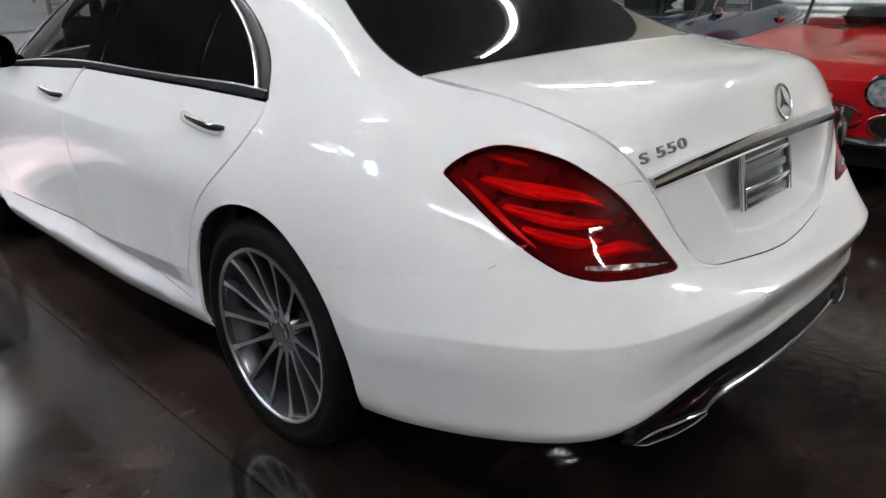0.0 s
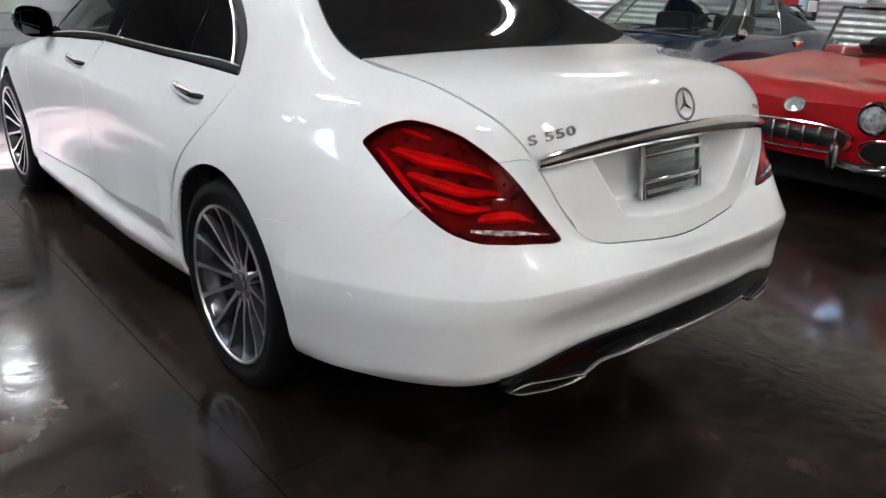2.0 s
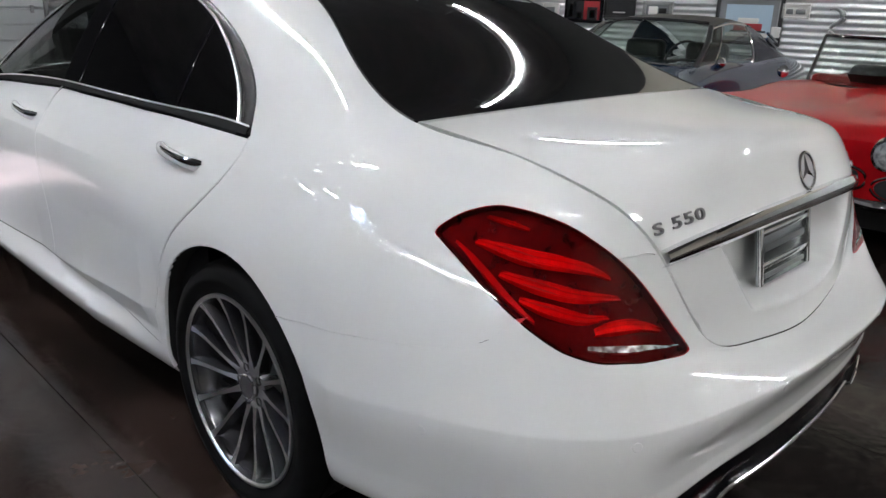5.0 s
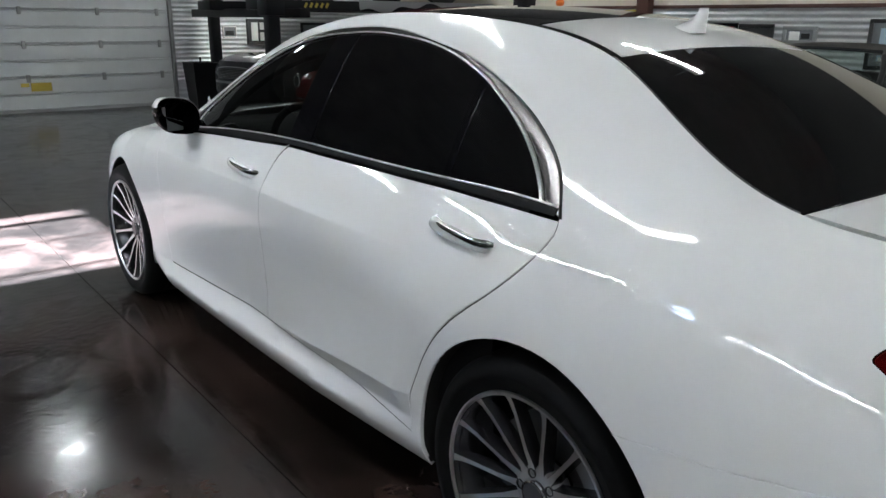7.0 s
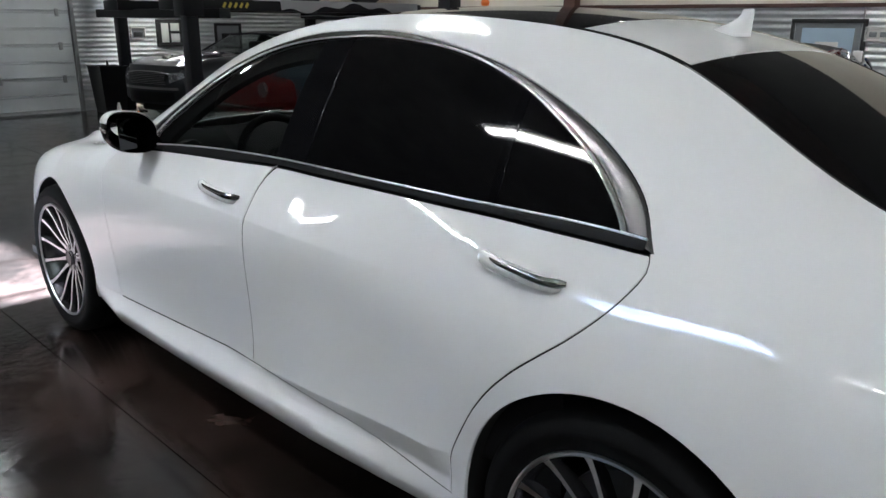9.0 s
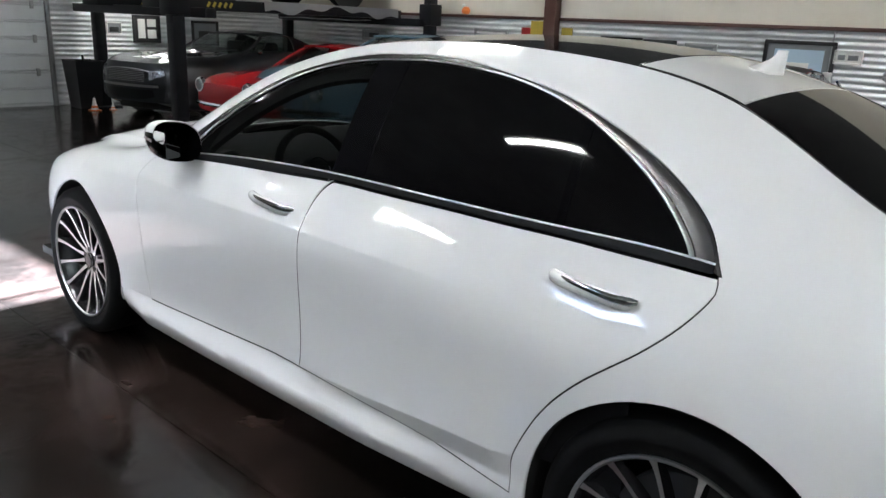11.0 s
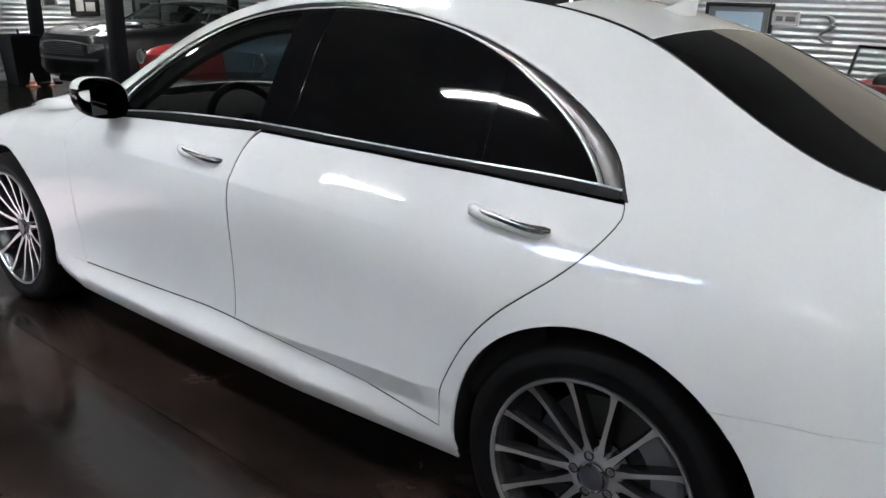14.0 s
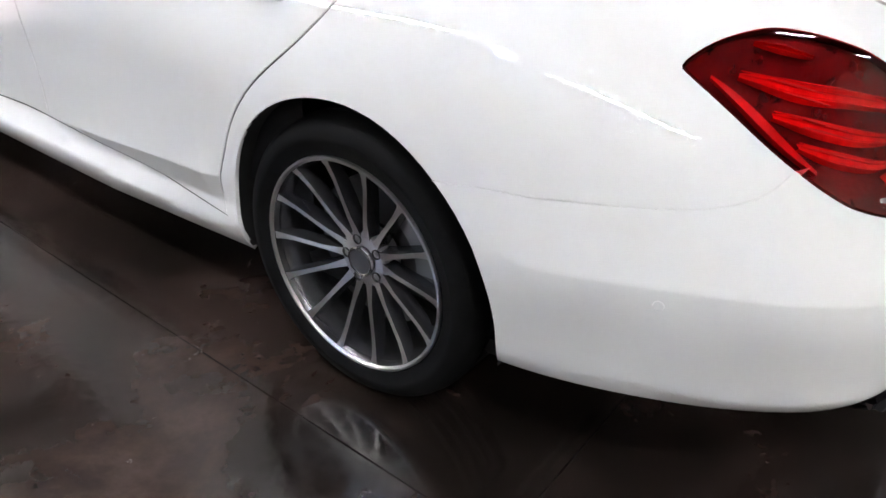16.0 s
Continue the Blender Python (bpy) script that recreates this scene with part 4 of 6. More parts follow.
# ---- tail lamps ----
for right in (False, True):
    turn = np.array((-1, 1, 1)) if right else np.array((1, 1, 1))
    lens = panel("tail_lamp", LAMP, LENS, saloon, out=0.001, lip=0.02, gap=0.0012, fine=0.02, right=right, label="dark red tail lamp lens")
    lens.visible_shadow = False
    cx = np.array(LAMP).mean(0)
    back = [cx + (q - cx) * 0.995 for q in LAMP]
    panel("lamp_housing", back, LAMPBACK, lens, out=-0.024, lip=-0.022, gap=0.003, fine=0.02, right=right, label="deep red lamp housing")
    def guide(name, line, half, deep, front, mat, lab):
        """A reflector step: a ribbon inside the lamp, its upper edge set back."""
        run = np.array(curve(line, 0.008))
        wide = half * np.sin(np.linspace(0.35, math.pi - 0.35, len(run)))
        rows = []
        for k, d in ((1.0, deep), (0.35, 0.5 * (deep + front)), (-0.5, front), (-1.0, front + 0.012)):
            q = run + np.stack([0.0 * wide, k * wide], 1)
            nn = surface_normals(flank, q)
            nn *= np.sign(-nn[:, :1])
            rows.append(flank(q[:, 0], q[:, 1]) - nn * d)
        bm = grid_bm(np.array(rows) * turn, flip=right)
        return part(name, bm, mat, lens, lab, sharp=60)
    BLADES = (
        (((-0.759, 5.60), (-0.809, 5.60), (-0.857, 5.59)), 0.075),
        (((-0.755, 5.07), (-0.86, 5.08), (-0.938, 5.24), (-0.975, 5.34), (-1.005, 5.38)), 0.155),
        (((-0.825, 4.69), (-0.905, 4.71), (-0.965, 4.81), (-1.025, 5.12)), 0.13),
        (((-0.87, 4.44), (-0.92, 4.42), (-0.973, 4.46), (-1.01, 4.64)), 0.11),
        (((-0.99, 4.30), (-1.035, 4.58), (-1.075, 4.85), (-1.125, 5.12)), 0.185),
    )
    for line, half in BLADES:
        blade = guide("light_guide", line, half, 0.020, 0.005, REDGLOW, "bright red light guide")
        # ribs in a brighter red, which paints in their highlights
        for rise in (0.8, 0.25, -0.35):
            guide("guide_edge", [(a, b + rise * half * (0.6 + 0.4 * math.sin(math.pi * k / (len(line) - 1)))) for k, (a, b) in enumerate(line)], 0.011, 0.009, 0.004, REDEDGE, "rib of the light guide, its highlight painted in")
    # short pale ribbons drawn as glints on the blades
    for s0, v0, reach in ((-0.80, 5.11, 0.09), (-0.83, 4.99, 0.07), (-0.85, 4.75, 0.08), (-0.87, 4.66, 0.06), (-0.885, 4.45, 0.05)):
        guide("painted_glint", ((s0, v0), (s0 - 0.5 * reach, v0 + 0.01), (s0 - reach, v0 + 0.025)), 0.016, 0.005, 0.003, PINKGLINT, "pale pink glint painted on the light guide")
    guide("side_reflector", ((-0.712, 4.99), (-0.76, 4.80), (-0.81, 4.59), (-0.85, 4.42), (-0.90, 4.22)), 0.075, 0.010, 0.008, SIDEREFLECT, "flat red side reflector")
    guide("reverse_lamp", ((-0.979, 4.06), (-1.017, 4.11), (-1.073, 4.26), (-1.138, 4.60), (-1.168, 5.0)), 0.085, -0.001, -0.003, CRYSTAL, "clear reversing light strip")

# ---- lower rear: black diffuser, chrome strip and exhaust tips ----
def low_rear(x, z, push):
    s = np.interp(abs(x), LINES[1][1:8, 0], STATIONS[1:8])
    e = ALONG[0](s)
    return np.array((x, e[1] + push, e[2] + z))


def valance_foot(x):
    """Lower edge of the black valance: level in the middle, dropping to the exhaust outlets."""
    return float(np.interp(abs(x), (0, 0.33, 0.36, 0.385, 0.41, 0.43, 0.50, 0.60, 0.66), (0.405, 0.405, 0.402, 0.392, 0.378, 0.371, 0.366, 0.372, 0.385)))


def valance_row(x):
    top = low_rear(x, 0, 0)
    foot = valance_foot(x)
    drop = top[2] - foot
    rows = [(0.012, 0.03), (-0.004, 0.0), (-0.008, -0.25 * drop), (-0.004, -0.45 * drop), (0.010, -0.55 * drop), (0.004, -0.80 * drop), (0.0, -drop), (0.03, -drop - 0.012), (0.3, -drop - 0.02)]
    return [top + (0, y, z) for y, z in rows]


xs = np.linspace(-0.655, 0.655, 121)
dif = grid_bm([valance_row(x) for x in xs])
bmesh.ops.recalc_face_normals(dif, faces=dif.faces)
diffuser = part("diffuser", dif, GLOSSBLACK, saloon, "gloss black lower valance", sharp=40)
xs = np.linspace(-0.43, 0.43, 91)
part("valance_strip", tube_bm([low_rear(x, 0, -0.004) * (1, 1, 0) + (0, 0, valance_foot(x) + 0.002) for x in xs], 0.0062, 8, 0.8), VALANCE, diffuser, "satin chrome strip under the bumper")
for side in (-1, 1):
    outline = ((0.640, 0.380), (0.605, 0.394), (0.580, 0.398), (0.50, 0.393), (0.415, 0.386), (0.413, 0.379), (0.46, 0.370), (0.53, 0.368), (0.605, 0.371))
    loop = [low_rear(side * x, 0, -0.012) * (1, 1, 0) + (0, 0, z) for x, z in outline]
    part("exhaust_trim", tube_bm(loop, 0.0032, 8, 1.0, True), CHROME, diffuser, "thin chrome exhaust outlet")
    mid = np.mean(loop, axis=0) + (0, 0.05, 0)
    pit = grid_bm([loop + loop[:1], [q + (0, 0.06, 0) for q in loop + loop[:1]], [mid] * (len(loop) + 1)])
    bmesh.ops.recalc_face_normals(pit, faces=pit.faces)
    part("exhaust_pit", pit, BLACK, diffuser)
    lens_rows = [[low_rear(side * x, 0, -0.0095 + 0.002 * k) + (0, 0, z) for k, z in enumerate((-0.012, -0.034))] for x in np.linspace(0.39, 0.56, 16)]
    part("low_reflector", grid_bm(lens_rows, flip=side < 0, thick=0.003), LOWRED, diffuser, "dark red low reflector")

# parking sensors in the bumper
for s, v in ((-0.726, 2.90), (-1.06, 2.93), (-1.32, 2.9)):
    for side in (1, -1):
        p = flank(np.array([s]), np.array([v]))[0]
        n = surface_normals(flank, np.array([[s, v]]))[0]
        n = n * np.sign(-n[0])
        m = Vector(n).to_track_quat("Z", "Y").to_matrix().to_4x4()
        m.translation = Vector(p)
        disc = shift(lathe_bm([(0.010, -0.002), (0.0102, 0.0), (0.0092, 0.0009)], 20), m)
        if side < 0:
            shift(disc, Matrix.Diagonal((-1, 1, 1, 1)))
            bmesh.ops.reverse_faces(disc, faces=disc.faces)
        part("parking_sensor", disc, PAINT, saloon)


# ---- dark inner structure that closes the shut lines, wheel housings and floor pan ----
def inner_strip(name, s0, s1, v0, v1, depth=0.02):
    ss, vv = np.meshgrid(np.linspace(s0, s1, max(8, int((s1 - s0) / 0.03))), np.linspace(v0, v1, max(4, int((v1 - v0) * 4))), indexing="ij")
    q = np.stack([ss.ravel(), vv.ravel()], 1)
    n = surface_normals(flank, q)
    n *= np.sign((n * (flank(q[:, 0], q[:, 1]) - (0, 0.6, 0.5))).sum(1))[:, None]
    p = (flank(q[:, 0], q[:, 1]) - n * depth).reshape(*ss.shape, 3)
    for turn in (1, -1):
        part(name, grid_bm(p * (turn, 1, 1), flip=turn < 0), UNDERBODY, saloon)


inner_strip("inner_side", 0.42, 2.6, 0.05, 5.1)
inner_strip("inner_quarter", -1.165, 0.42, 3.95, 5.0, 0.06)
inner_strip("inner_quarter", -0.45, 0.42, 5.0, 5.15, 0.03)
inner_strip("inner_fender", 2.62, 4.2, 3.95, 6.9, 0.03)
inner_strip("inner_nose", 3.5, 4.2, 0.3, 3.95, 0.09)
inner_strip("inner_bumper", -1.45, -0.43, 0.05, 3.95, 0.05)
part("floor_pan", box_bm((-0.80, -0.42, 0.24), (0.80, 3.70, 0.28)), UNDERBODY, saloon)
part("boot_floor", box_bm((-0.62, -1.0, 0.42), (0.62, -0.42, 0.46)), UNDERBODY, saloon)
part("boot_bulkhead", box_bm((-0.5, -0.90, 0.45), (0.5, -0.40, 0.98)), UNDERBODY, saloon)
for y0 in (-0.008, 3.02):
    for side in (-1, 1):
        rows = []
        rim_line = [(y0 + 0.409 * math.cos(t), 0.36 + 0.409 * math.sin(t)) for t in np.linspace(radians(-14), radians(194), 40)]
        rows.append([(-side * (flank(np.array([y]), np.array([height_line(y, z)]))[0][0] + 0.006), y, z) for y, z in rim_line])
        rows.append([(side * 0.56, y0 + 0.40 * math.cos(t), 0.36 + 0.415 * math.sin(t)) for t in np.linspace(radians(-14), radians(194), 40)])
        rows.append([(side * 0.56, y0 + 0.05 * math.cos(t), 0.36 + 0.05 * math.sin(t)) for t in np.linspace(radians(-14), radians(194), 40)])
        part("wheel_housing", grid_bm(rows, flip=side > 0), UNDERBODY, saloon)

# ---- wheels ----
def wheel():
    w = new("wheel")
    tyre_profile = [(0.254, -0.108), (0.285, -0.118), (0.315, -0.127), (0.338, -0.121), (0.352, -0.104), (0.3585, -0.08)]
    for g in (-0.055, -0.02, 0.02, 0.055):
        tyre_profile += [(0.360, g - 0.006), (0.353, g - 0.004), (0.353, g + 0.004), (0.360, g + 0.006)]
    tyre_profile += [(0.3585, 0.08), (0.352, 0.104), (0.338, 0.121), (0.318, 0.127), (0.309, 0.1285), (0.305, 0.126), (0.281, 0.121), (0.270, 0.112), (0.254, 0.105)]
    part("tyre", lathe_bm(tyre_profile, 96, True), RUBBER, w, "black low-profile tyre", sharp=55)
    barrel = [(0.2795, 0.113), (0.285, 0.117), (0.2835, 0.122), (0.279, 0.1225), (0.274, 0.118), (0.268, 0.108), (0.262, 0.095), (0.245, 0.02), (0.238, -0.10), (0.25, -0.12), (0.28, -0.118)]
    rim_ = part("rim", lathe_bm(barrel, 96, True), RIMDARK, w, "dark grey alloy wheel rim", sharp=40)
    part("rim_lip", lathe_bm([(0.2855, 0.116), (0.2845, 0.1235), (0.2785, 0.1240), (0.2730, 0.1185), (0.276, 0.115)], 96, True), MACHINED, rim_, "bright machined rim edge")
    rows = []
    for r, half, face, depth in ((0.066, 0.0125, 0.072, 0.03), (0.085, 0.0105, 0.0755, 0.032), (0.12, 0.0082, 0.084, 0.036), (0.17, 0.0074, 0.092, 0.036), (0.22, 0.0078, 0.100, 0.032), (0.255, 0.0095, 0.109, 0.022), (0.272, 0.0125, 0.1155, 0.012)):
        rows.append([(r, -half - 0.004, face - depth), (r, -half, face - 0.004), (r, -half + 0.0015, face), (r, half - 0.0015, face), (r, half, face - 0.004), (r, half + 0.004, face - depth)])
    dark = grid_bm(rows)
    bmesh.ops.recalc_face_normals(dark, faces=dark.faces)
    faces = grid_bm([[(x, y, z + 0.0006) for x, y, z in row[2:4]] for row in rows])
    first, first_face = None, None
    for k in range(14):
        m = pose(0, 0, 0, 0, 0, 360 * k / 14 + 14.6)
        if first is None:
            first = part("spoke", dark, RIMDARK, rim_, sharp=30)
            first_face = part("spoke_face", faces, MACHINED, rim_, "bright machined spoke face", sharp=30)
            first.matrix_basis = first_face.matrix_basis = m
        else:
            for o in (first, first_face):
                c = new(o.name.split(".")[0], o.data)
                c.parent, c.matrix_basis = rim_, m
                if "label" in o:
                    tagged(c, o["label"])
    part("hub", lathe_bm([(0.0, 0.02), (0.076, 0.02), (0.076, 0.064), (0.072, 0.070), (0.045, 0.0725), (0.038, 0.068), (0.0, 0.068)], 48), HUBFACE, rim_, "machined wheel centre")
    part("cap_ring", lathe_bm([(0.034, 0.078), (0.040, 0.078), (0.040, 0.0845), (0.036, 0.0865), (0.034, 0.0855)], 40, True), CHROME, rim_, "chrome ring round the hub cap")
    part("hub_cap", lathe_bm([(0.0, 0.064), (0.036, 0.064), (0.037, 0.080), (0.033, 0.084), (0.0, 0.086)], 40), CAPGREY, rim_, "grey round hub cap")
    for k in range(5):
        a = 2 * math.pi * k / 5 + 0.3
        part("bolt_well", shift(lathe_bm([(0.0, 0.063), (0.0135, 0.063), (0.0135, 0.0752), (0.0115, 0.0754), (0.009, 0.070), (0.0, 0.070)], 16), pose(0.056 * math.cos(a), 0.056 * math.sin(a), 0)), BLACK, rim_)
        part("wheel_bolt", shift(lathe_bm([(0.0, 0.062), (0.008, 0.062), (0.008, 0.073), (0.005, 0.0745), (0.0, 0.0745)], 6), pose(0.056 * math.cos(a), 0.056 * math.sin(a), 0)), STEEL, rim_)
    rim_.scale = (0.955, 0.955, 1.0)
    part("brake_disc", lathe_bm([(0.08, -0.01), (0.19, -0.01), (0.19, 0.018), (0.08, 0.018)], 64, True), DISC, w, "dull steel brake disc")
    rows = []
    for a in np.linspace(radians(-88), radians(-36), 12):
        rows.append([(r * math.cos(a), r * math.sin(a), z) for r, z in ((0.13, -0.03), (0.205, -0.03), (0.21, 0.03), (0.20, 0.042), (0.14, 0.042), (0.13, 0.03))])
    cal = grid_bm([row + row[:1] for row in rows])
    bmesh.ops.recalc_face_normals(cal, faces=cal.faces)
    part("brake_caliper", cal, CALIPER, w, "grey brake caliper")
    return w


first_wheel = wheel()
first_wheel.parent = saloon
spots = [(-0.758, 0.0, 0), (-0.758, 3.03, 0), (0.758, 0.0, 180), (0.758, 3.03, 180)]
def wheel_pose(x, y, turn, spin):
    # the wheel's z axis points outwards
    return pose(x, y, 0.36) @ pose(0, 0, 0, 0, 0, turn) @ pose(0, 0, 0, 0, -90, 0) @ pose(0, 0, 0, 0, 0, spin)
first_wheel.matrix_basis = wheel_pose(*spots[0], 0)
for x, y, turn in spots[1:]:
    w = copy_thing(first_wheel, wheel_pose(x, y, turn, -13.7 if y else 0))

# ---- door mirrors ----
for side in (-1, 1):
    at = flank(np.array([2.03]), np.array([5.33]))[0]
    m = Matrix.Translation((side * 0.905, 2.085, 1.075))
    rows = []
    for t, sx, sz in ((-0.075, 0.96, 0.96), (-0.062, 1.0, 1.0), (-0.03, 0.99, 0.98), (0.0, 0.88, 0.88), (0.022, 0.62, 0.64), (0.032, 0.25, 0.3)):
        row = []
        for a in np.linspace(0, 2 * math.pi, 33):
            c, s = math.cos(a), math.sin(a)
            row.append((side * (0.078 * sx * np.sign(c) * abs(c) ** 0.75), t + 0.035 * c, 0.075 * sz * np.sign(s) * abs(s) ** 0.75 + 0.012 * c))
        rows.append(row)
    shell = grid_bm(rows)
    bmesh.ops.remove_doubles(shell, verts=shell.verts, dist=0.0005)
    bmesh.ops.recalc_face_normals(shell, faces=shell.faces)
    mirror = part("door_mirror", shift(shell, m), GLOSSBLACK, saloon, "gloss black and white door mirror")
    rows2 = [[(x * 1.02, y, z * 1.03 + 0.001) for x, y, z in row[1:17]] for row in rows]
    cap = grid_bm(rows2)
    bmesh.ops.recalc_face_normals(cap, faces=cap.faces)
    part("mirror_cap", shift(cap, m), PAINT, mirror, "white mirror cap")
    glass = shift(box_bm((-0.064, -0.004, -0.056), (0.064, 0.0, 0.056), 0.003), m @ pose(0, -0.076, 0, 0, 0, -side * 17))
    part("mirror_glass", glass, MIRROR, mirror, "mirror glass")
    sig = tube_bm([(side * x, y, z) for x, y, z in ((0.0765, -0.03, 0.006), (0.0775, 0.0, 0.010), (0.072, 0.022, 0.012))], 0.006, 8)
    part("mirror_indicator", shift(sig, m), CRYSTAL, mirror)
    foot = tube_bm([(side * 0.77, 2.10, 1.015), (side * 0.85, 2.10, 1.03), (side * 0.90, 2.10, 1.05)], (0.03, 0.026, 0.028), 10)
    part("mirror_foot", foot, GLOSSBLACK, mirror)

# ---- cabin ----
def seat(x, y):
    s = new("seat")
    s.parent = saloon
    part("seat_cushion", box_bm((x - 0.25, y - 0.22, 0.42), (x + 0.25, y + 0.28, 0.60), 0.05, 3), LEATHER, s, "black leather")
    back = box_bm((x - 0.24, -0.07, 0), (x + 0.24, 0.07, 0.62), 0.05, 3)
    part("seat_back", shift(back, Matrix.Translation((0, y - 0.24, 0.55)) @ pose(0, 0, 0, 14, 0, 0)), LEATHER, s, "black leather")
    head = box_bm((x - 0.13, -0.05, 0), (x + 0.13, 0.05, 0.18), 0.04, 3)
    part("head_rest", shift(head, Matrix.Translation((0, y - 0.41, 1.14)) @ pose(0, 0, 0, 10, 0, 0)), LEATHER, s)


for x in (-0.38, 0.38):
    seat(x, 1.42)
    seat(x, 0.45)
dash = grid_bm([[(x, y, z) for y, z in ((2.62, 0.98), (2.35, 0.99), (2.12, 0.975), (2.02, 0.93), (2.0, 0.80), (2.08, 0.55))] for x in np.linspace(-0.72, 0.72, 9)])
bmesh.ops.recalc_face_normals(dash, faces=dash.faces)
part("dashboard", dash, LEATHER, saloon, "black dashboard")
steer = part("steering_wheel", merge(shift(lathe_bm([(0.18 + 0.016 * math.cos(t), 0.016 * math.sin(t)) for t in np.linspace(0, 2 * math.pi, 12, endpoint=False)], 40, True), pose(-0.38, 1.86, 0.93, 68, 0, 0)), shift(lathe_bm([(0.0, -0.03), (0.06, -0.03), (0.065, 0.0), (0.05, 0.02), (0.0, 0.025)], 24), pose(-0.38, 1.86, 0.93, 68, 0, 0)), shift(box_bm((-0.17, -0.02, -0.012), (0.17, 0.02, 0.004), 0.006), pose(-0.38, 1.86, 0.93, 68, 0, 0))), LEATHER, saloon, "black steering wheel")
part("wheel_trim", shift(lathe_bm([(0.052, 0.021), (0.056, 0.021), (0.056, 0.025), (0.052, 0.025)], 32, True), pose(-0.38, 1.86, 0.93, 68, 0, 0)), CHROME, steer)
part("headliner", grid_bm([[top_of(np.array([s]), np.array([a]))[0] - (0, 0, 0.03) for a in np.linspace(-0.97, 0.97, 15)] for s in np.linspace(-0.1, 1.8, 20)]), LEATHER, saloon)
part("parcel_shelf", box_bm((-0.62, -0.45, 0.99), (0.62, 0.08, 1.02), 0.01), LEATHER, saloon)
for right in (False, True):
    mirror_side = (-1, 1, 1) if right else (1, 1, 1)
    ss, vv = np.meshgrid(np.linspace(0.15, 2.25, 30), np.linspace(2.2, 5.24, 14), indexing="ij")
    card = flank(ss.ravel(), vv.ravel()).reshape(30, 14, 3)
    card[..., 0] += 0.055
    part("door_trim", grid_bm(card * mirror_side), LEATHER, saloon, "black leather door lining")


# ---- the hall ----
def slab(name, a, b, mat, label="", bevel=0.0, kind="structure"):
    return tagged(part(name, box_bm(a, b, bevel), mat, None, label, smooth=False), kind=kind)


EAST, NORTH, WEST, SOUTH, HIGH = 7.4, 12.4, -13.0, -12.0, 5.2
floor = slab("floor", (WEST - 0.3, SOUTH - 0.3, -0.25), (EAST + 0.3, NORTH + 0.3, -0.006), JOINT, "dark stained and polished concrete floor in slabs")
tagged(floor, category="floor")
SLAB_X = [WEST - 0.2] + [-1.07 + 1.83 * k for k in range(-6, 5)] + [EAST + 0.2]
SLAB_Y = [SOUTH - 0.2] + [-0.56 + 4.25 * k for k in range(-2, 4)] + [NORTH + 0.2]
for x0, x1 in zip(SLAB_X, SLAB_X[1:]):
    for y0, y1 in zip(SLAB_Y, SLAB_Y[1:]):
        part("floor_slab", box_bm((x0 + 0.002, y0 + 0.002, -0.05), (x1 - 0.002, y1 - 0.002, 0.0)), FLOOR, floor, smooth=False)
# unseen roof opening, added to throw the sun patch on the floor
SKY_X0, SKY_X1, SKY_Y0, SKY_Y1 = -10.1, -8.05, 3.6, 5.25
for a, b in (((WEST - 0.3, SOUTH - 0.3), (EAST + 0.3, SKY_Y0)), ((WEST - 0.3, SKY_Y1), (EAST + 0.3, NORTH + 0.3)), ((WEST - 0.3, SKY_Y0), (SKY_X0, SKY_Y1)), ((SKY_X1, SKY_Y0), (EAST + 0.3, SKY_Y1))):
    slab("ceiling", (*a, HIGH), (*b, HIGH + 0.2), CEILING, "grey insulated roof lining")
for a, b in (((SKY_X0 - 0.05, SKY_Y0 - 0.05), (SKY_X1 + 0.05, SKY_Y0)), ((SKY_X0 - 0.05, SKY_Y1), (SKY_X1 + 0.05, SKY_Y1 + 0.05)), ((SKY_X0 - 0.05, SKY_Y0), (SKY_X0, SKY_Y1)), ((SKY_X1, SKY_Y0), (SKY_X1 + 0.05, SKY_Y1))):
    slab("added_roof_frame", (*a, HIGH - 0.03), (*b, HIGH - 0.002), STEEL, "grey steel frame of an added, unseen roof light", 0.004)
# pane added only to weaken the daylight coming in
slab("added_roof_pane", (SKY_X0, SKY_Y0, HIGH + 0.075), (SKY_X1, SKY_Y1, HIGH + 0.081), ROOFPANE, "tinted pane added to dim the sun and sky")
# bars added for the dark lines across the sun patch
for y, w in ((3.74, 0.022), (4.42, 0.014), (5.0, 0.05)):
    slab("added_roof_bar", (SKY_X0, y - w, HIGH + 0.02), (SKY_X1, y + w, HIGH + 0.06), STEEL, "grey steel bar added to shade lines into the sun patch", 0.004)
slab("wall_east", (EAST, SOUTH - 0.3, 0), (EAST + 0.25, NORTH + 0.3, 3.4), WALL, "cream painted upper wall")
slab("wall_east", (EAST, SOUTH - 0.3, 3.4), (EAST + 0.25, NORTH + 0.3, HIGH), DIMWALL, "dark insulated wall under the roof")
slab("wall_north", (WEST - 0.3, NORTH, 0), (EAST, NORTH + 0.25, 3.0), WALL, "cream painted upper wall")
slab("wall_north", (WEST - 0.3, NORTH, 3.0), (EAST, NORTH + 0.25, HIGH), DIMWALL, "dark insulated wall under the roof")
slab("ground", (-400, -400, -0.6), (400, 400, -0.26), JOINT, "dark asphalt yard outside")
slab("wall_south", (WEST - 0.3, SOUTH - 0.25, 0), (EAST, SOUTH, HIGH), WALL, "cream painted wall")
slab("wall_west", (WEST - 0.25, SOUTH, 0), (WEST, NORTH, HIGH), DIMWALL, "dark painted wall")


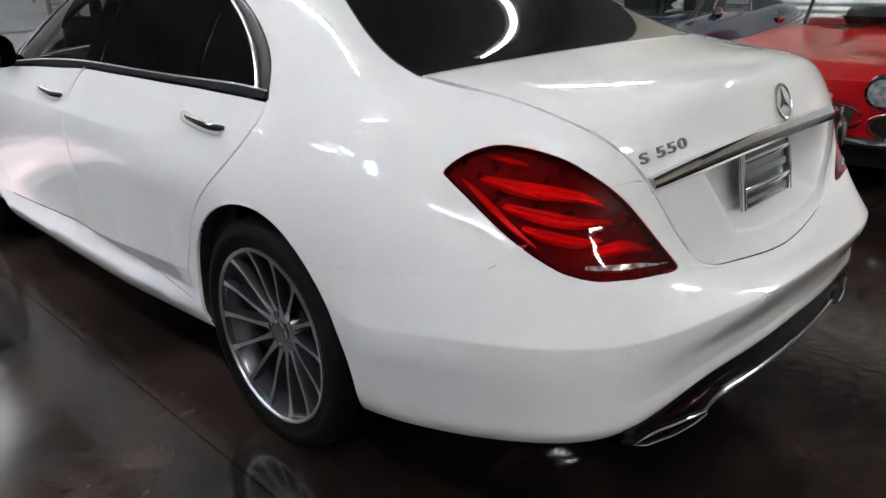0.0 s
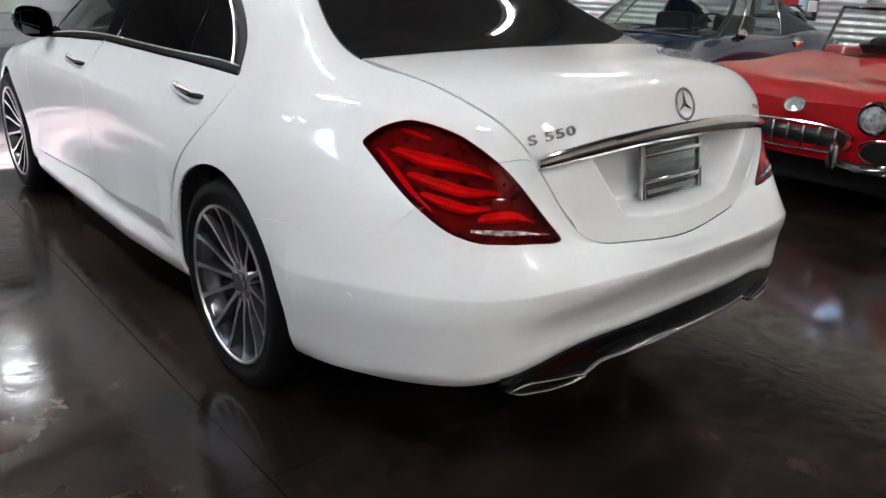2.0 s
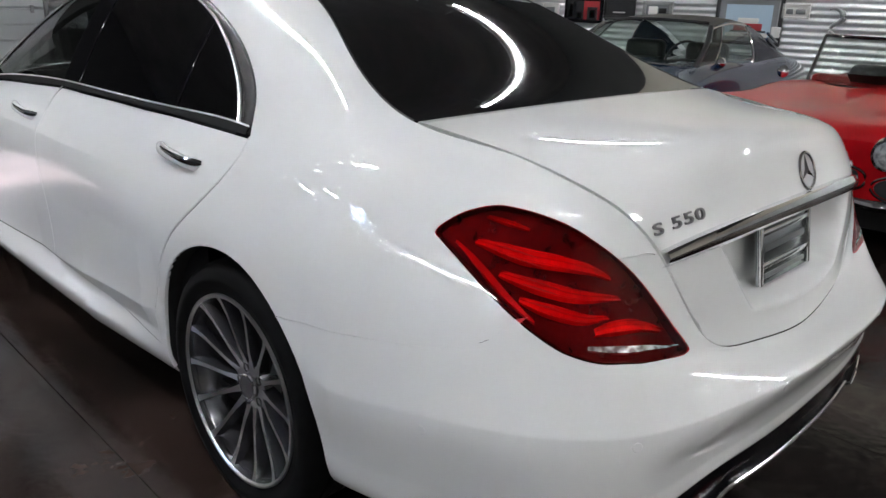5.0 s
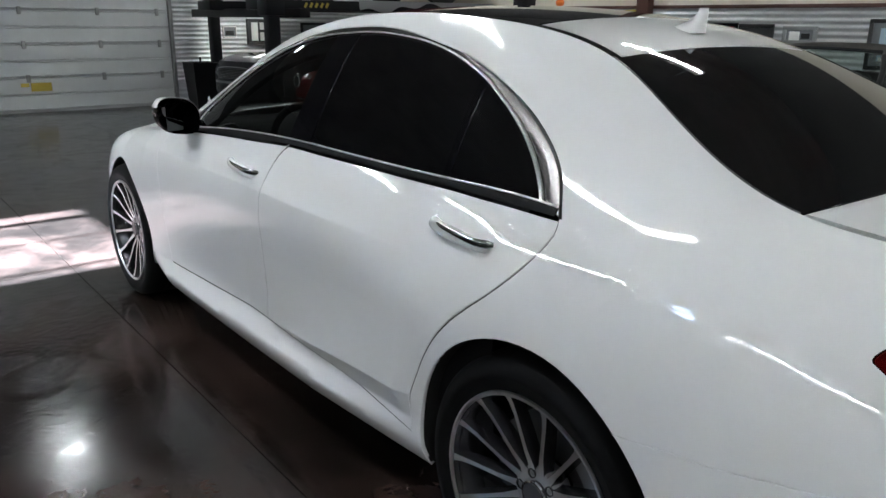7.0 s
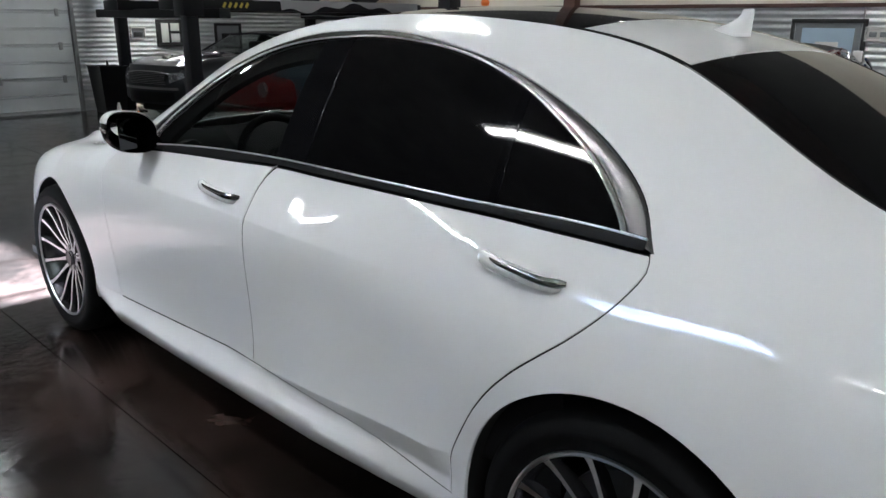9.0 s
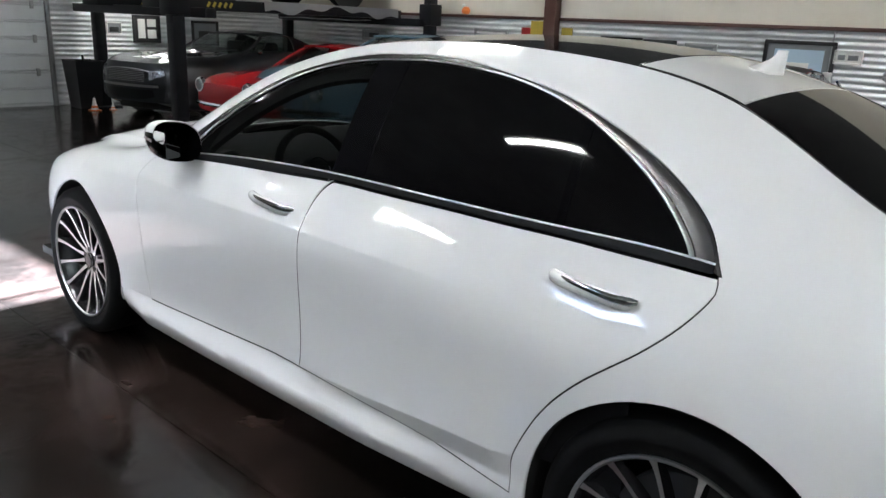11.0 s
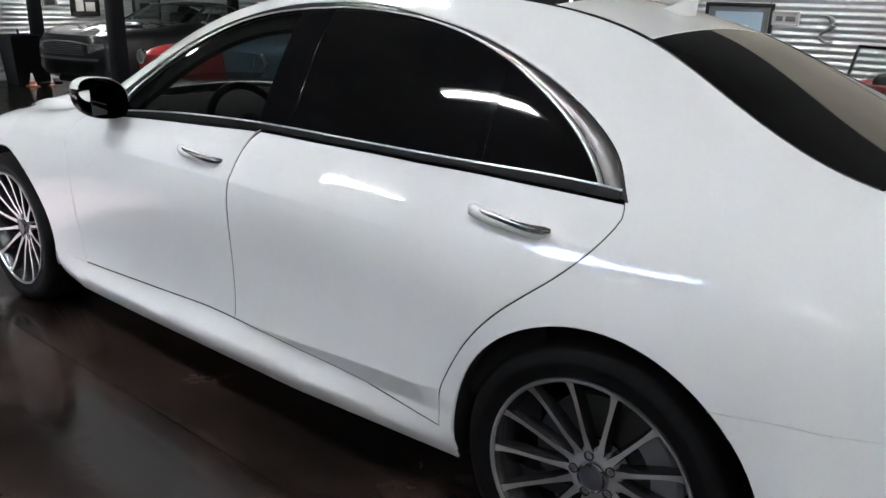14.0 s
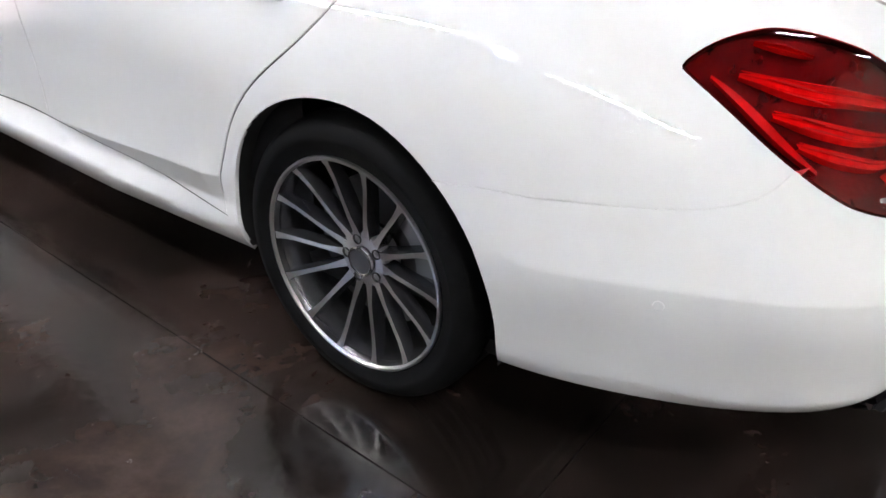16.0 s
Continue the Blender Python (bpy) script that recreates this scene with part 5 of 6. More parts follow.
def corrugated(name, length, height, mat, label, m, pitch=0.078, amp=0.011):
    """Sheet with level ribs, standing on its lower edge along x, facing -y."""
    z = np.arange(0, height + 1e-6, pitch / 8)
    y = -amp * (1 + np.sin(z / pitch * 2 * math.pi))
    rows = [[(x, yy - 0.002, zz) for zz, yy in zip(z, y)] for x in (0, length)]
    bm = shift(grid_bm(rows), m)
    return tagged(part(name, bm, mat, None, label, sharp=70), kind="structure")


corrugated("cladding_north", EAST - 2.72, 3.4, TIN, "galvanised corrugated wall sheeting", Matrix.Translation((2.72, NORTH, 0)))
corrugated("cladding_east", NORTH - SOUTH, 1.66, TIN, "galvanised corrugated wainscot sheeting", Matrix.Translation((EAST, NORTH, 0)) @ pose(0, 0, 0, 0, 0, -90))
slab("trim", (EAST - 0.045, SOUTH, 1.655), (EAST, NORTH, 1.70), BROWN, "dark brown cap rail on the wainscot", 0.004)
slab("trim", (EAST - 0.16, 5.86, 0), (EAST - 0.02, 6.06, HIGH), BROWN, "dark red-brown steel column", 0.006)
slab("trim", (EAST - 0.13, 6.07, 0), (EAST - 0.03, 6.30, 1.64), YELLOW, "yellow painted column guard", 0.006)

# sectional door in the north wall
garage = tagged(part("door_1", box_bm((-2.7, NORTH - 0.028, 0), (2.70, NORTH - 0.012, 3.7)), DOORWHITE, None, "white ribbed sectional garage door, closed", smooth=False), kind="structure", category="garage door")
for k in range(7):
    z0 = 0.03 + 0.51 * k
    rows = []
    for x in (-2.68, 2.68):
        rows.append([(x, NORTH - 0.05 - d, z0 + z) for z, d in ((0.0, -0.02), (0.012, -0.02), (0.014, 0.022), (0.03, 0.030), (0.06, 0.024), (0.232, 0.024), (0.246, 0.034), (0.252, -0.004), (0.266, -0.004), (0.27, 0.022), (0.29, 0.026), (0.48, 0.024), (0.503, 0.034), (0.507, -0.02))])
    part("door_section", grid_bm(rows), DOORWHITE, garage, sharp=20)
    for x in (-1.6, -0.6, 0.42, 1.55, 2.5):
        if k in (0, 1, 2, 3):
            part("door_hinge", box_bm((x - 0.03, NORTH - 0.09, z0 + 0.44), (x + 0.03, NORTH - 0.074, z0 + 0.56), 0.008), STEEL, garage, "grey steel hinge")
part("warning_label", box_bm((0.44, NORTH - 0.0785, 0.33), (0.74, NORTH - 0.0745, 0.46)), YELLOW, garage, "yellow warning label")
part("warning_label", box_bm((0.30, NORTH - 0.0785, 0.40), (0.42, NORTH - 0.0745, 0.46)), YELLOW, garage, "yellow warning label")
for x in (2.72, -2.72):
    part("door_track", box_bm((x - 0.03, NORTH - 0.12, 0), (x + 0.03, NORTH - 0.03, 3.7), 0.006), STEEL, garage, "dark steel door track")

# ---- things on the walls ----
def framed(wall, u0, u1, z0, z1, frame_mat, image_mat, label, mat_board=None, name="framed_picture", blocks=()):
    """wall 'east' (u is y) or 'north' (u is x)."""
    t = thing(name, label, "picture", group="pictures on the wall")
    w, h, b = abs(u1 - u0), z1 - z0, 0.045 if abs(u1 - u0) > 0.4 else 0.02
    if wall == "east":
        m = Matrix.Translation((EAST - 0.026, max(u0, u1), z0)) @ pose(0, 0, 0, 0, 0, -90)
    else:
        m = Matrix.Translation((min(u0, u1), NORTH - 0.026, z0))
    t.matrix_world = m
    def piece(nm, a, c, mt, lab="", bev=0.003):
        return part(nm, box_bm(a, c, bev), mt, t, lab)
    for a, c in (((0, -0.03, 0), (w, 0, b)), ((0, -0.03, h - b), (w, 0, h)), ((0, -0.03, b), (b, 0, h - b)), ((w - b, -0.03, b), (w, 0, h - b))):
        piece("frame_rail", a, c, frame_mat)
    piece("picture_sheet", (b - 0.004, -0.012, b - 0.004), (w - b + 0.004, -0.004, h - b + 0.004), mat_board or image_mat, bev=0)
    if mat_board:
        piece("print", (b + 0.10 * w, -0.0155, b + 0.10 * h), (w - b - 0.10 * w, -0.0125, h - b - 0.10 * h), image_mat, bev=0)
    for (a0, a1, c0, c1, mt) in blocks:
        piece("printed_shape", (a0 * w, -0.0215, c0 * h), (a1 * w, -0.0165, c1 * h), mt, bev=0.0005)
    return t


framed("east", 5.55, 5.25, 1.11, 1.38, PALE, PALE, "small pale metal sign on corrugated wall", name="wall_sign", blocks=((0.25, 0.75, 0.55, 0.8, GREYINK), (0.2, 0.8, 0.2, 0.35, GREYINK)))
framed("east", 5.14, 4.50, 1.13, 1.47, GLOSSBLACK, REDINK, "red and black poster with a wheel on the wall", blocks=((0.05, 0.50, 0.08, 0.88, INK), (0.12, 0.22, 0.2, 0.75, PALE), (0.26, 0.32, 0.35, 0.85, GREYINK), (0.34, 0.47, 0.15, 0.40, PALE), (0.60, 0.86, 0.10, 0.62, INK), (0.66, 0.80, 0.20, 0.50, PALE), (0.70, 0.76, 0.28, 0.42, REDINK)))
framed("east", 4.48, 4.00, 1.20, 1.46, INK, INK, "small dark framed print on corrugated wall", blocks=((0.3, 0.7, 0.3, 0.36, PALE),))
framed("east", 3.88, 3.45, 1.23, 1.44, STEEL, GREYINK, "grey framed photograph on corrugated wall", blocks=((0.2, 0.5, 0.2, 0.7, PALE), (0.55, 0.8, 0.3, 0.6, INK)))
framed("east", 2.86, 2.04, 0.97, 1.53, INK, SKYINK, "large black framed car print with grey mount", GREYINK, blocks=((0.30, 0.72, 0.30, 0.44, REDINK), (0.25, 0.78, 0.26, 0.30, INK), (0.35, 0.66, 0.44, 0.55, PALE), (0.18, 0.82, 0.17, 0.25, PALE)))
framed("east", 2.06, 1.75, 1.29, 1.45, PALE, PALE, "small pale number plate on corrugated wall", name="wall_plate", blocks=((0.15, 0.4, 0.3, 0.65, GREYINK), (0.5, 0.85, 0.3, 0.65, GREYINK)))
framed("east", 7.45, 6.78, 1.38, 1.50, STEEL, PALE, "narrow pale framed strip on the wall")
framed("east", 6.52, 6.34, 1.40, 1.54, REDINK, REDINK, "small red metal sign on the wall", name="wall_sign")
framed("east", 5.80, 5.62, 1.42, 1.56, YELLOW, YELLOW, "small yellow metal sign on the wall", name="wall_sign")
framed("east", 10.1, 9.5, 1.20, 1.38, STEEL, GREYINK, "grey framed photograph on corrugated wall", blocks=((0.3, 0.7, 0.3, 0.7, INK),))
framed("north", 3.66, 3.92, 1.13, 1.33, PALE, GREYINK, "small pale framed photograph on corrugated wall", blocks=((0.2, 0.8, 0.2, 0.6, INK),))
framed("north", 4.12, 4.62, 1.00, 1.46, INK, INK, "black framed collage of four pale photographs", blocks=((0.18, 0.44, 0.16, 0.86, PALE), (0.52, 0.84, 0.58, 0.86, PALE), (0.52, 0.84, 0.16, 0.48, PALE)))
framed("north", 5.23, 5.78, 0.95, 1.40, INK, GREYINK, "dark framed photograph on corrugated wall", blocks=((0.25, 0.75, 0.25, 0.6, INK),))
outlet = thing("outlet_box", "grey electrical outlet box with conduit on the wall", "outlet", Matrix.Translation((EAST - 0.03, 2.09, 1.13)))
part("box_body", box_bm((-0.05, -0.05, -0.06), (0.0, 0.05, 0.06), 0.006), PALE, outlet)
part("conduit", tube_bm([(-0.015, 0, 0.05), (-0.015, 0, 0.52)], 0.01, 8), STEEL, outlet)
coil = [(EAST - 0.045, 1.43 + y, 1.14 + z) for y, z in curve(((-0.075, 0.0), (0.0, -0.012), (0.07, 0.03), (0.055, 0.09), (-0.01, 0.125), (-0.045, 0.175), (-0.02, 0.235), (0.03, 0.265), (0.075, 0.27), (0.11, 0.255)), 0.01)]
coil_t = np.linspace(0, 1, len(coil))
emblem_bm = tube_bm(coil, 0.009 + 0.013 * np.sin(coil_t * math.pi) + 0.016 * np.exp(-((coil_t - 0.62) / 0.10) ** 2), 10)
tagged(part("wall_ornament", emblem_bm, STEEL, None, "curved brushed metal ornament on corrugated wall"), category="ornament")
toy = thing("toy_bird", "small orange and white toy perched on the wall rail", "toy", Matrix.Translation((EAST - 0.06, 7.64, 1.70)))
part("toy_body", shift(lathe_bm([(0.0, 0.0), (0.05, 0.01), (0.065, 0.06), (0.04, 0.11), (0.0, 0.125)], 20), Matrix.Diagonal((0.8, 1.3, 1, 1))), ORANGE, toy)
part("toy_head", shift(lathe_bm([(0.0, 0.0), (0.03, 0.012), (0.035, 0.035), (0.02, 0.06), (0.0, 0.065)], 16), Matrix.Translation((0, 0.05, 0.10))), PALE, toy)


# ---- four-post lift ----
lift = thing("car_lift", "black four-post car lift with yellow striped ramps", "lift", pose(0, 0, 0))
POSTS = [(3.30, 11.85), (2.52, 8.10), (7.0, 11.85), (7.0, 8.10)]
for x, y in POSTS:
    post = part("lift_post", box_bm((x - 0.08, y - 0.08, 0.02), (x + 0.08, y + 0.08, 2.9), 0.012), LIFTBLACK, lift)
    part("base_plate", box_bm((x - 0.2, y - 0.2, 0), (x + 0.2, y + 0.2, 0.02), 0.003), LIFTBLACK, post)
    part("pulley_cover", box_bm((x - 0.13, y - 0.13, 1.50), (x + 0.13, y + 0.13, 1.83), 0.012), LIFTBLACK, post)
for y0 in (9.0, 10.75):
    run = part("runway", box_bm((2.7, y0 - 0.24, 1.58), (7.0, y0 + 0.24, 1.72), 0.008), LIFTBLACK, lift, "black steel runway")
    for k in range(5):
        part("hazard_stripe", shift(box_bm((-0.018, -0.004, -0.036), (0.018, 0.0, 0.036)), Matrix.Translation((3.38 + 0.085 * k, y0 - 0.241, 1.65)) @ pose(0, 0, 0, 0, 30, 0)), YELLOW, run, "yellow hazard stripe")
for x in (3.0, 6.95):
    part("cross_beam", box_bm((x - 0.08, 8.1, 1.48), (x + 0.08, 11.85, 1.60), 0.008), LIFTBLACK, lift)
part("drip_tray", grid_bm([[(x, y, 1.535 + 0.012 * math.sin(x * 9) * math.cos(y * 7)) for y in np.linspace(9.25, 10.5, 20)] for x in np.linspace(3.2, 6.8, 40)], thick=0.004), TARP, lift, "crumpled grey plastic drip sheet")
part("hanging_sheet", grid_bm([[(x, 8.742 - 0.012 * t - 0.014 * math.sin(x * 13 + 2 * t) * t, 1.735 - (0.10 + 0.05 * math.sin(x * 3.1) + 0.03 * math.sin(x * 11)) * t) for t in np.linspace(0, 1, 7)] for x in np.linspace(4.25, 6.9, 70)], thick=0.003), TARP, lift, "crumpled grey plastic sheet over the runway edge")
tube = thing("strip_light", "bright fluorescent tube light under the lift", "light", pose(4.1, 11.6, 1.56))
part("fitting", box_bm((-0.42, -0.06, 0.03), (0.42, 0.06, 0.08), 0.006), PALE, tube)
part("tube", box_bm((-0.4, -0.035, 0.0), (0.4, 0.035, 0.03), 0.012), TUBEGLOW, tube)


# ---- the parked cars along the east wall ----
def shell_bm(sections, steps=8, rows=40):
    """A closed car body: sections of (station, ((half width, z), ...)) run nose to tail."""
    st = [s for s, _ in sections]
    pts = np.array([[(w, z) for w, z in line] for _, line in sections])
    n = pts.shape[1]
    along = spline(st, pts.reshape(len(st), -1))
    y = np.linspace(st[0], st[-1], rows)
    g = along(y).reshape(rows, n, 2)
    across = spline(np.arange(float(n)), g.transpose(1, 0, 2).reshape(n, -1))
    g = across(np.linspace(0, n - 1, (n - 1) * steps + 1)).reshape(-1, rows, 2).transpose(1, 0, 2)
    half = np.stack([g[..., 0], np.broadcast_to(y[:, None], g.shape[:2]), g[..., 1]], -1)
    other = half[:, ::-1] * (-1, 1, 1)
    full = np.concatenate([half, other[:, 1:]], 1)
    bm = grid_bm(full)
    for ring in (0, rows - 1):
        loop = [v for v in bm.verts if abs(v.co.y - y[ring]) < 1e-6]
        bmesh.ops.contextual_create(bm, geom=[e for e in bm.edges if e.is_boundary and all(abs(v.co.y - y[ring]) < 1e-6 for v in e.verts)])
    bmesh.ops.recalc_face_normals(bm, faces=bm.faces)
    return bm


def road_wheel(parent, x, y, r, w, rim_mat, wall=None):
    side = 1 if x > 0 else -1
    m = Matrix.Translation((x, y, r)) @ pose(0, 0, 0, 0, 90 * side, 0)
    hub = new("wheel")
    hub.parent = parent
    hub.matrix_basis = m
    part("tyre", lathe_bm([(r * 0.62, -w / 2), (r * 0.8, -w * 0.54), (r * 0.95, -w / 2), (r, -w * 0.3), (r, w * 0.3), (r * 0.95, w / 2), (r * 0.8, w * 0.54), (r * 0.62, w / 2)], 40, True), RUBBER, hub, "black tyre")
    part("rim", lathe_bm([(0, 0), (r * 0.64, 0), (r * 0.64, w / 2), (r * 0.58, w * 0.45), (r * 0.3, w * 0.3), (r * 0.25, w * 0.42), (0, w * 0.45)], 40), rim_mat, hub)
    for k in range(5):
        a = 2 * math.pi * k / 5 + 0.2
        part("rim_opening", shift(lathe_bm([(0.0, 0.0), (r * 0.105, 0.0), (r * 0.11, 0.006), (0.0, 0.008)], 12), pose(0.44 * r * math.cos(a), 0.44 * r * math.sin(a), w * 0.385, 0, 0, 0)), BLACK, hub)


def round_lamp(parent, x, y, z, r, ring=None, name="headlamp", lab="round chrome-ringed headlamp"):
    m = Matrix.Translation((x, y, z)) @ pose(0, 0, 0, 90, 0, 0)
    bezel = part(name, shift(lathe_bm([(r * 0.82, 0.0), (r * 1.08, -0.02), (r * 1.18, 0.0), (r * 1.04, 0.035), (r * 0.88, 0.035)], 28, True), m), ring or CHROME, parent, lab)
    part("lamp_lens", shift(lathe_bm([(r * 0.9, 0.0), (r * 0.85, 0.02), (r * 0.5, 0.034), (0.0001, 0.04)], 24), m), HEADGLASS, bezel)


def greenhouse(parent, mats, cowl, head, back, tail, half_low, half_top, z_low, z_top, post=None):
    """Roof, pillars and glass. cowl, head, back and tail are stations of the windscreen foot, roof front, roof rear and rear window foot."""
    paint, trim = mats
    post = post or back - 0.05
    top = spline((head, 0.5 * (head + back), back, 0.5 * (back + tail) + 0.02, tail), (z_top - 0.055, z_top, z_top - 0.03, z_top - 0.03 - 0.42 * (z_top - z_low), z_low + 0.01))
    wide = spline((head, back, tail), (half_top, half_top * 0.98, half_low * 0.90))
    def roof_row(y, n=17):
        return [(wide(y) * a, y, top(y) - 0.045 * abs(a) ** 3) for a in np.linspace(-1, 1, n)]
    part("roof", grid_bm([roof_row(y) for y in np.linspace(head, back + 0.12, 14)], thick=0.03), paint, parent)
    rear = [[(p[0] * 0.86, p[1], p[2] + 0.004) for p in roof_row(y)] for y in np.linspace(back + 0.10, tail - 0.02, 12)]
    part("rear_window", grid_bm(rear, thick=0.005), CARGLASS, parent)
    n = 9
    front = []
    for t in np.linspace(0, 1, n):
        front.append([((half_low * (1 - t) + half_top * t) * a * 0.97, cowl * (1 - t) + head * t - 0.10 * (1 - a * a), z_low * (1 - t) + (top(head) - 0.01) * t + 0.02 * (1 - a * a)) for a in np.linspace(-1, 1, n)])
    part("windscreen", grid_bm(front, thick=0.005), CARGLASS, parent, "clear curved windscreen")
    part("screen_header", tube_bm([np.array(p) + (0, -0.005, 0.004) for p in front[-1]], 0.016, 6), paint, parent)
    part("cowl_trim", tube_bm([np.array(p) + (0, -0.01, 0.0) for p in front[0]], 0.012, 6), CHROME, parent)
    def side(s, y, t):
        """Between the belt (t 0) and the roof edge (t 1); y is the station on the belt."""
        lean = np.clip((post - y) / (post - cowl), 0, 1)
        yt = y + (head - cowl) * lean
        low = np.array((s * half_low, y, z_low - 0.01))
        high = np.array((s * wide(yt) * 0.995, yt, top(yt) - 0.047))
        p = low + (high - low) * t
        p[0] += s * 0.035 * math.sin(math.pi * t)
        return p
    for s in (-1, 1):
        def sheet(name, y0, y1, t0, t1, mat, lab="", out=0.0):
            g = [[side(s, y, t) + (s * out, 0, 0) for t in np.linspace(t0, t1, 7)] for y in np.linspace(y0, y1, 12)]
            return part(name, grid_bm(g, thick=0.006), mat, parent, lab)
        vent = cowl + 0.30 * (post - cowl)
        sheet("vent_window", cowl + 0.05, vent - 0.01, 0.03, 0.93, CARGLASS)
        sheet("side_window", vent + 0.01, post - 0.03, 0.03, 0.93, CARGLASS)
        sheet("rear_pillar", post, tail - 0.02, 0.0, 1.0, trim)
        part("windscreen_pillar", tube_bm([side(s, cowl + 0.01, t) for t in np.linspace(0, 1, 7)], 0.026, 8), paint, parent, "dark windscreen pillar")
        part("window_rail", tube_bm([side(s, y, 0.95) for y in np.linspace(cowl + 0.03, post - 0.03, 14)] + [side(s, post - 0.02, t) for t in np.linspace(0.9, 0.02, 7)], 0.012, 6), CHROME, parent, "thin chrome window rail")
        part("vent_post", tube_bm([side(s, vent, t) for t in np.linspace(0, 0.95, 6)], 0.010, 6), CHROME, parent)
        foot = side(s, vent - 0.06, 0.0)
        part("door_mirror", shift(lathe_bm([(0.0, -0.03), (0.045, -0.028), (0.052, -0.01), (0.045, 0.02), (0.02, 0.05), (0.0, 0.055)], 20), Matrix.Translation((foot[0] + s * 0.10, foot[1], foot[2] + 0.055)) @ pose(0, 0, 0, 90, 0, 0)), CHROME, parent, "round chrome door mirror")
        part("mirror_stalk", tube_bm([(foot[0] - s * 0.02, foot[1], foot[2] - 0.03), (foot[0] + s * 0.09, foot[1], foot[2] + 0.03)], 0.012, 6), CHROME, parent)


def roadster(m):
    """A fifties open two-seater: toothed grille, paired round lamps, chrome bumper bars, wrap-round screen."""
    c = thing("red_roadster", "glossy red vintage roadster with toothed chrome grille", "car", m, "parked collector cars")
    body = part("body", shell_bm((
        (0.0, ((0.30, 0.36), (0.62, 0.36), (0.70, 0.48), (0.68, 0.62), (0.58, 0.70), (0.30, 0.72), (0.0, 0.70))),
        (0.12, ((0.55, 0.30), (0.80, 0.34), (0.865, 0.50), (0.855, 0.68), (0.76, 0.775), (0.40, 0.775), (0.0, 0.755))),
        (0.6, ((0.60, 0.24), (0.86, 0.32), (0.90, 0.52), (0.89, 0.74), (0.77, 0.865), (0.40, 0.83), (0.0, 0.835))),
        (1.3, ((0.60, 0.22), (0.84, 0.30), (0.885, 0.52), (0.875, 0.76), (0.77, 0.90), (0.40, 0.89), (0.0, 0.905))),
        (1.75, ((0.60, 0.22), (0.82, 0.28), (0.86, 0.50), (0.86, 0.76), (0.79, 0.90), (0.45, 0.91), (0.0, 0.93))),
        (2.4, ((0.60, 0.22), (0.82, 0.28), (0.86, 0.50), (0.865, 0.76), (0.80, 0.88), (0.45, 0.84), (0.0, 0.80))),
        (3.2, ((0.60, 0.22), (0.84, 0.28), (0.90, 0.52), (0.90, 0.76), (0.80, 0.90), (0.45, 0.91), (0.0, 0.90))),
        (4.0, ((0.60, 0.28), (0.80, 0.32), (0.87, 0.52), (0.85, 0.70), (0.74, 0.80), (0.40, 0.80), (0.0, 0.79))),
        (4.35, ((0.40, 0.36), (0.60, 0.38), (0.70, 0.50), (0.68, 0.60), (0.58, 0.68), (0.30, 0.70), (0.0, 0.70))))), RED, c, "red paintwork")
    part("underbody", box_bm((-0.66, 0.22, 0.14), (0.66, 4.0, 0.36), 0.04), UNDERBODY, c)
    mouth = shift(box_bm((-0.40, -0.012, 0.42), (0.40, 0.10, 0.575), 0.07, 4), Matrix.Translation((0, -0.005, 0)))
    grille = part("grille", mouth, BLACK, c, "black grille opening")
    part("grille_surround", tube_bm([(0.42 * math.copysign(abs(math.cos(t)) ** 0.6, math.cos(t)), -0.022, 0.497 + 0.088 * math.copysign(abs(math.sin(t)) ** 0.7, math.sin(t))) for t in np.linspace(0, 2 * math.pi, 40, endpoint=False)], 0.010, 8, 1.0, True), DARKCHROME, grille)
    for k in range(7):
        x = -0.315 + 0.105 * k
        part("grille_tooth", shift(box_bm((-0.0085, -0.03, -0.072), (0.0085, 0.0, 0.072), 0.007, 3), Matrix.Translation((x, -0.018, 0.497))), CHROME, grille)
    part("nose_emblem", shift(lathe_bm([(0.0, 0.0), (0.066, 0.0), (0.070, 0.010), (0.064, 0.016), (0.060, 0.012), (0.0, 0.017)], 32), Matrix.Translation((0, -0.006, 0.680)) @ pose(0, 0, 0, 62, 0, 0) @ Matrix.Diagonal((1, 0.75, 1, 1))), HEADGLASS, c, "oval silver nose emblem")
    for s in (-1, 1):
        for dx, dz in ((0.525, 0.665), (0.705, 0.68)):
            round_lamp(c, s * dx, -0.02 + 0.035 * (dx > 0.6), dz, 0.092)
        oval = [(s * 0.62 + 0.17 * math.cos(t), 0.004 + 0.10 * max(0, 0.62 * math.cos(t) * s) ** 2, 0.46 + 0.08 * math.sin(t)) for t in np.linspace(0, 2 * math.pi, 28, endpoint=False)]
        part("air_intake", shift(lathe_bm([(0.0, 0.0), (1.0, 0.0), (0.9, 0.3), (0.0, 0.3)], 32), Matrix.Translation((s * 0.62, 0.03, 0.46)) @ pose(0, 0, 0, 90, 0, 0) @ Matrix.Diagonal((0.165, 0.075, 0.12, 1))), BLACK, c)
        part("intake_ring", tube_bm(oval, 0.010, 8, 1.0, True), DARKCHROME, c)
        part("bumper_bar", tube_bm([(s * 0.30, -0.06, 0.375), (s * 0.5, -0.06, 0.36), (s * 0.72, -0.02, 0.37), (s * 0.85, 0.10, 0.39), (s * 0.90, 0.28, 0.41)], (0.022, 0.034, 0.038, 0.032, 0.018), 10), DARKCHROME, c, "chrome bumper bar")
        part("bumper_guard", shift(lathe_bm([(0.0, -0.09), (0.03, -0.07), (0.036, 0.0), (0.03, 0.07), (0.0, 0.10)], 16), Matrix.Translation((s * 0.34, -0.075, 0.41))), CHROME, c)
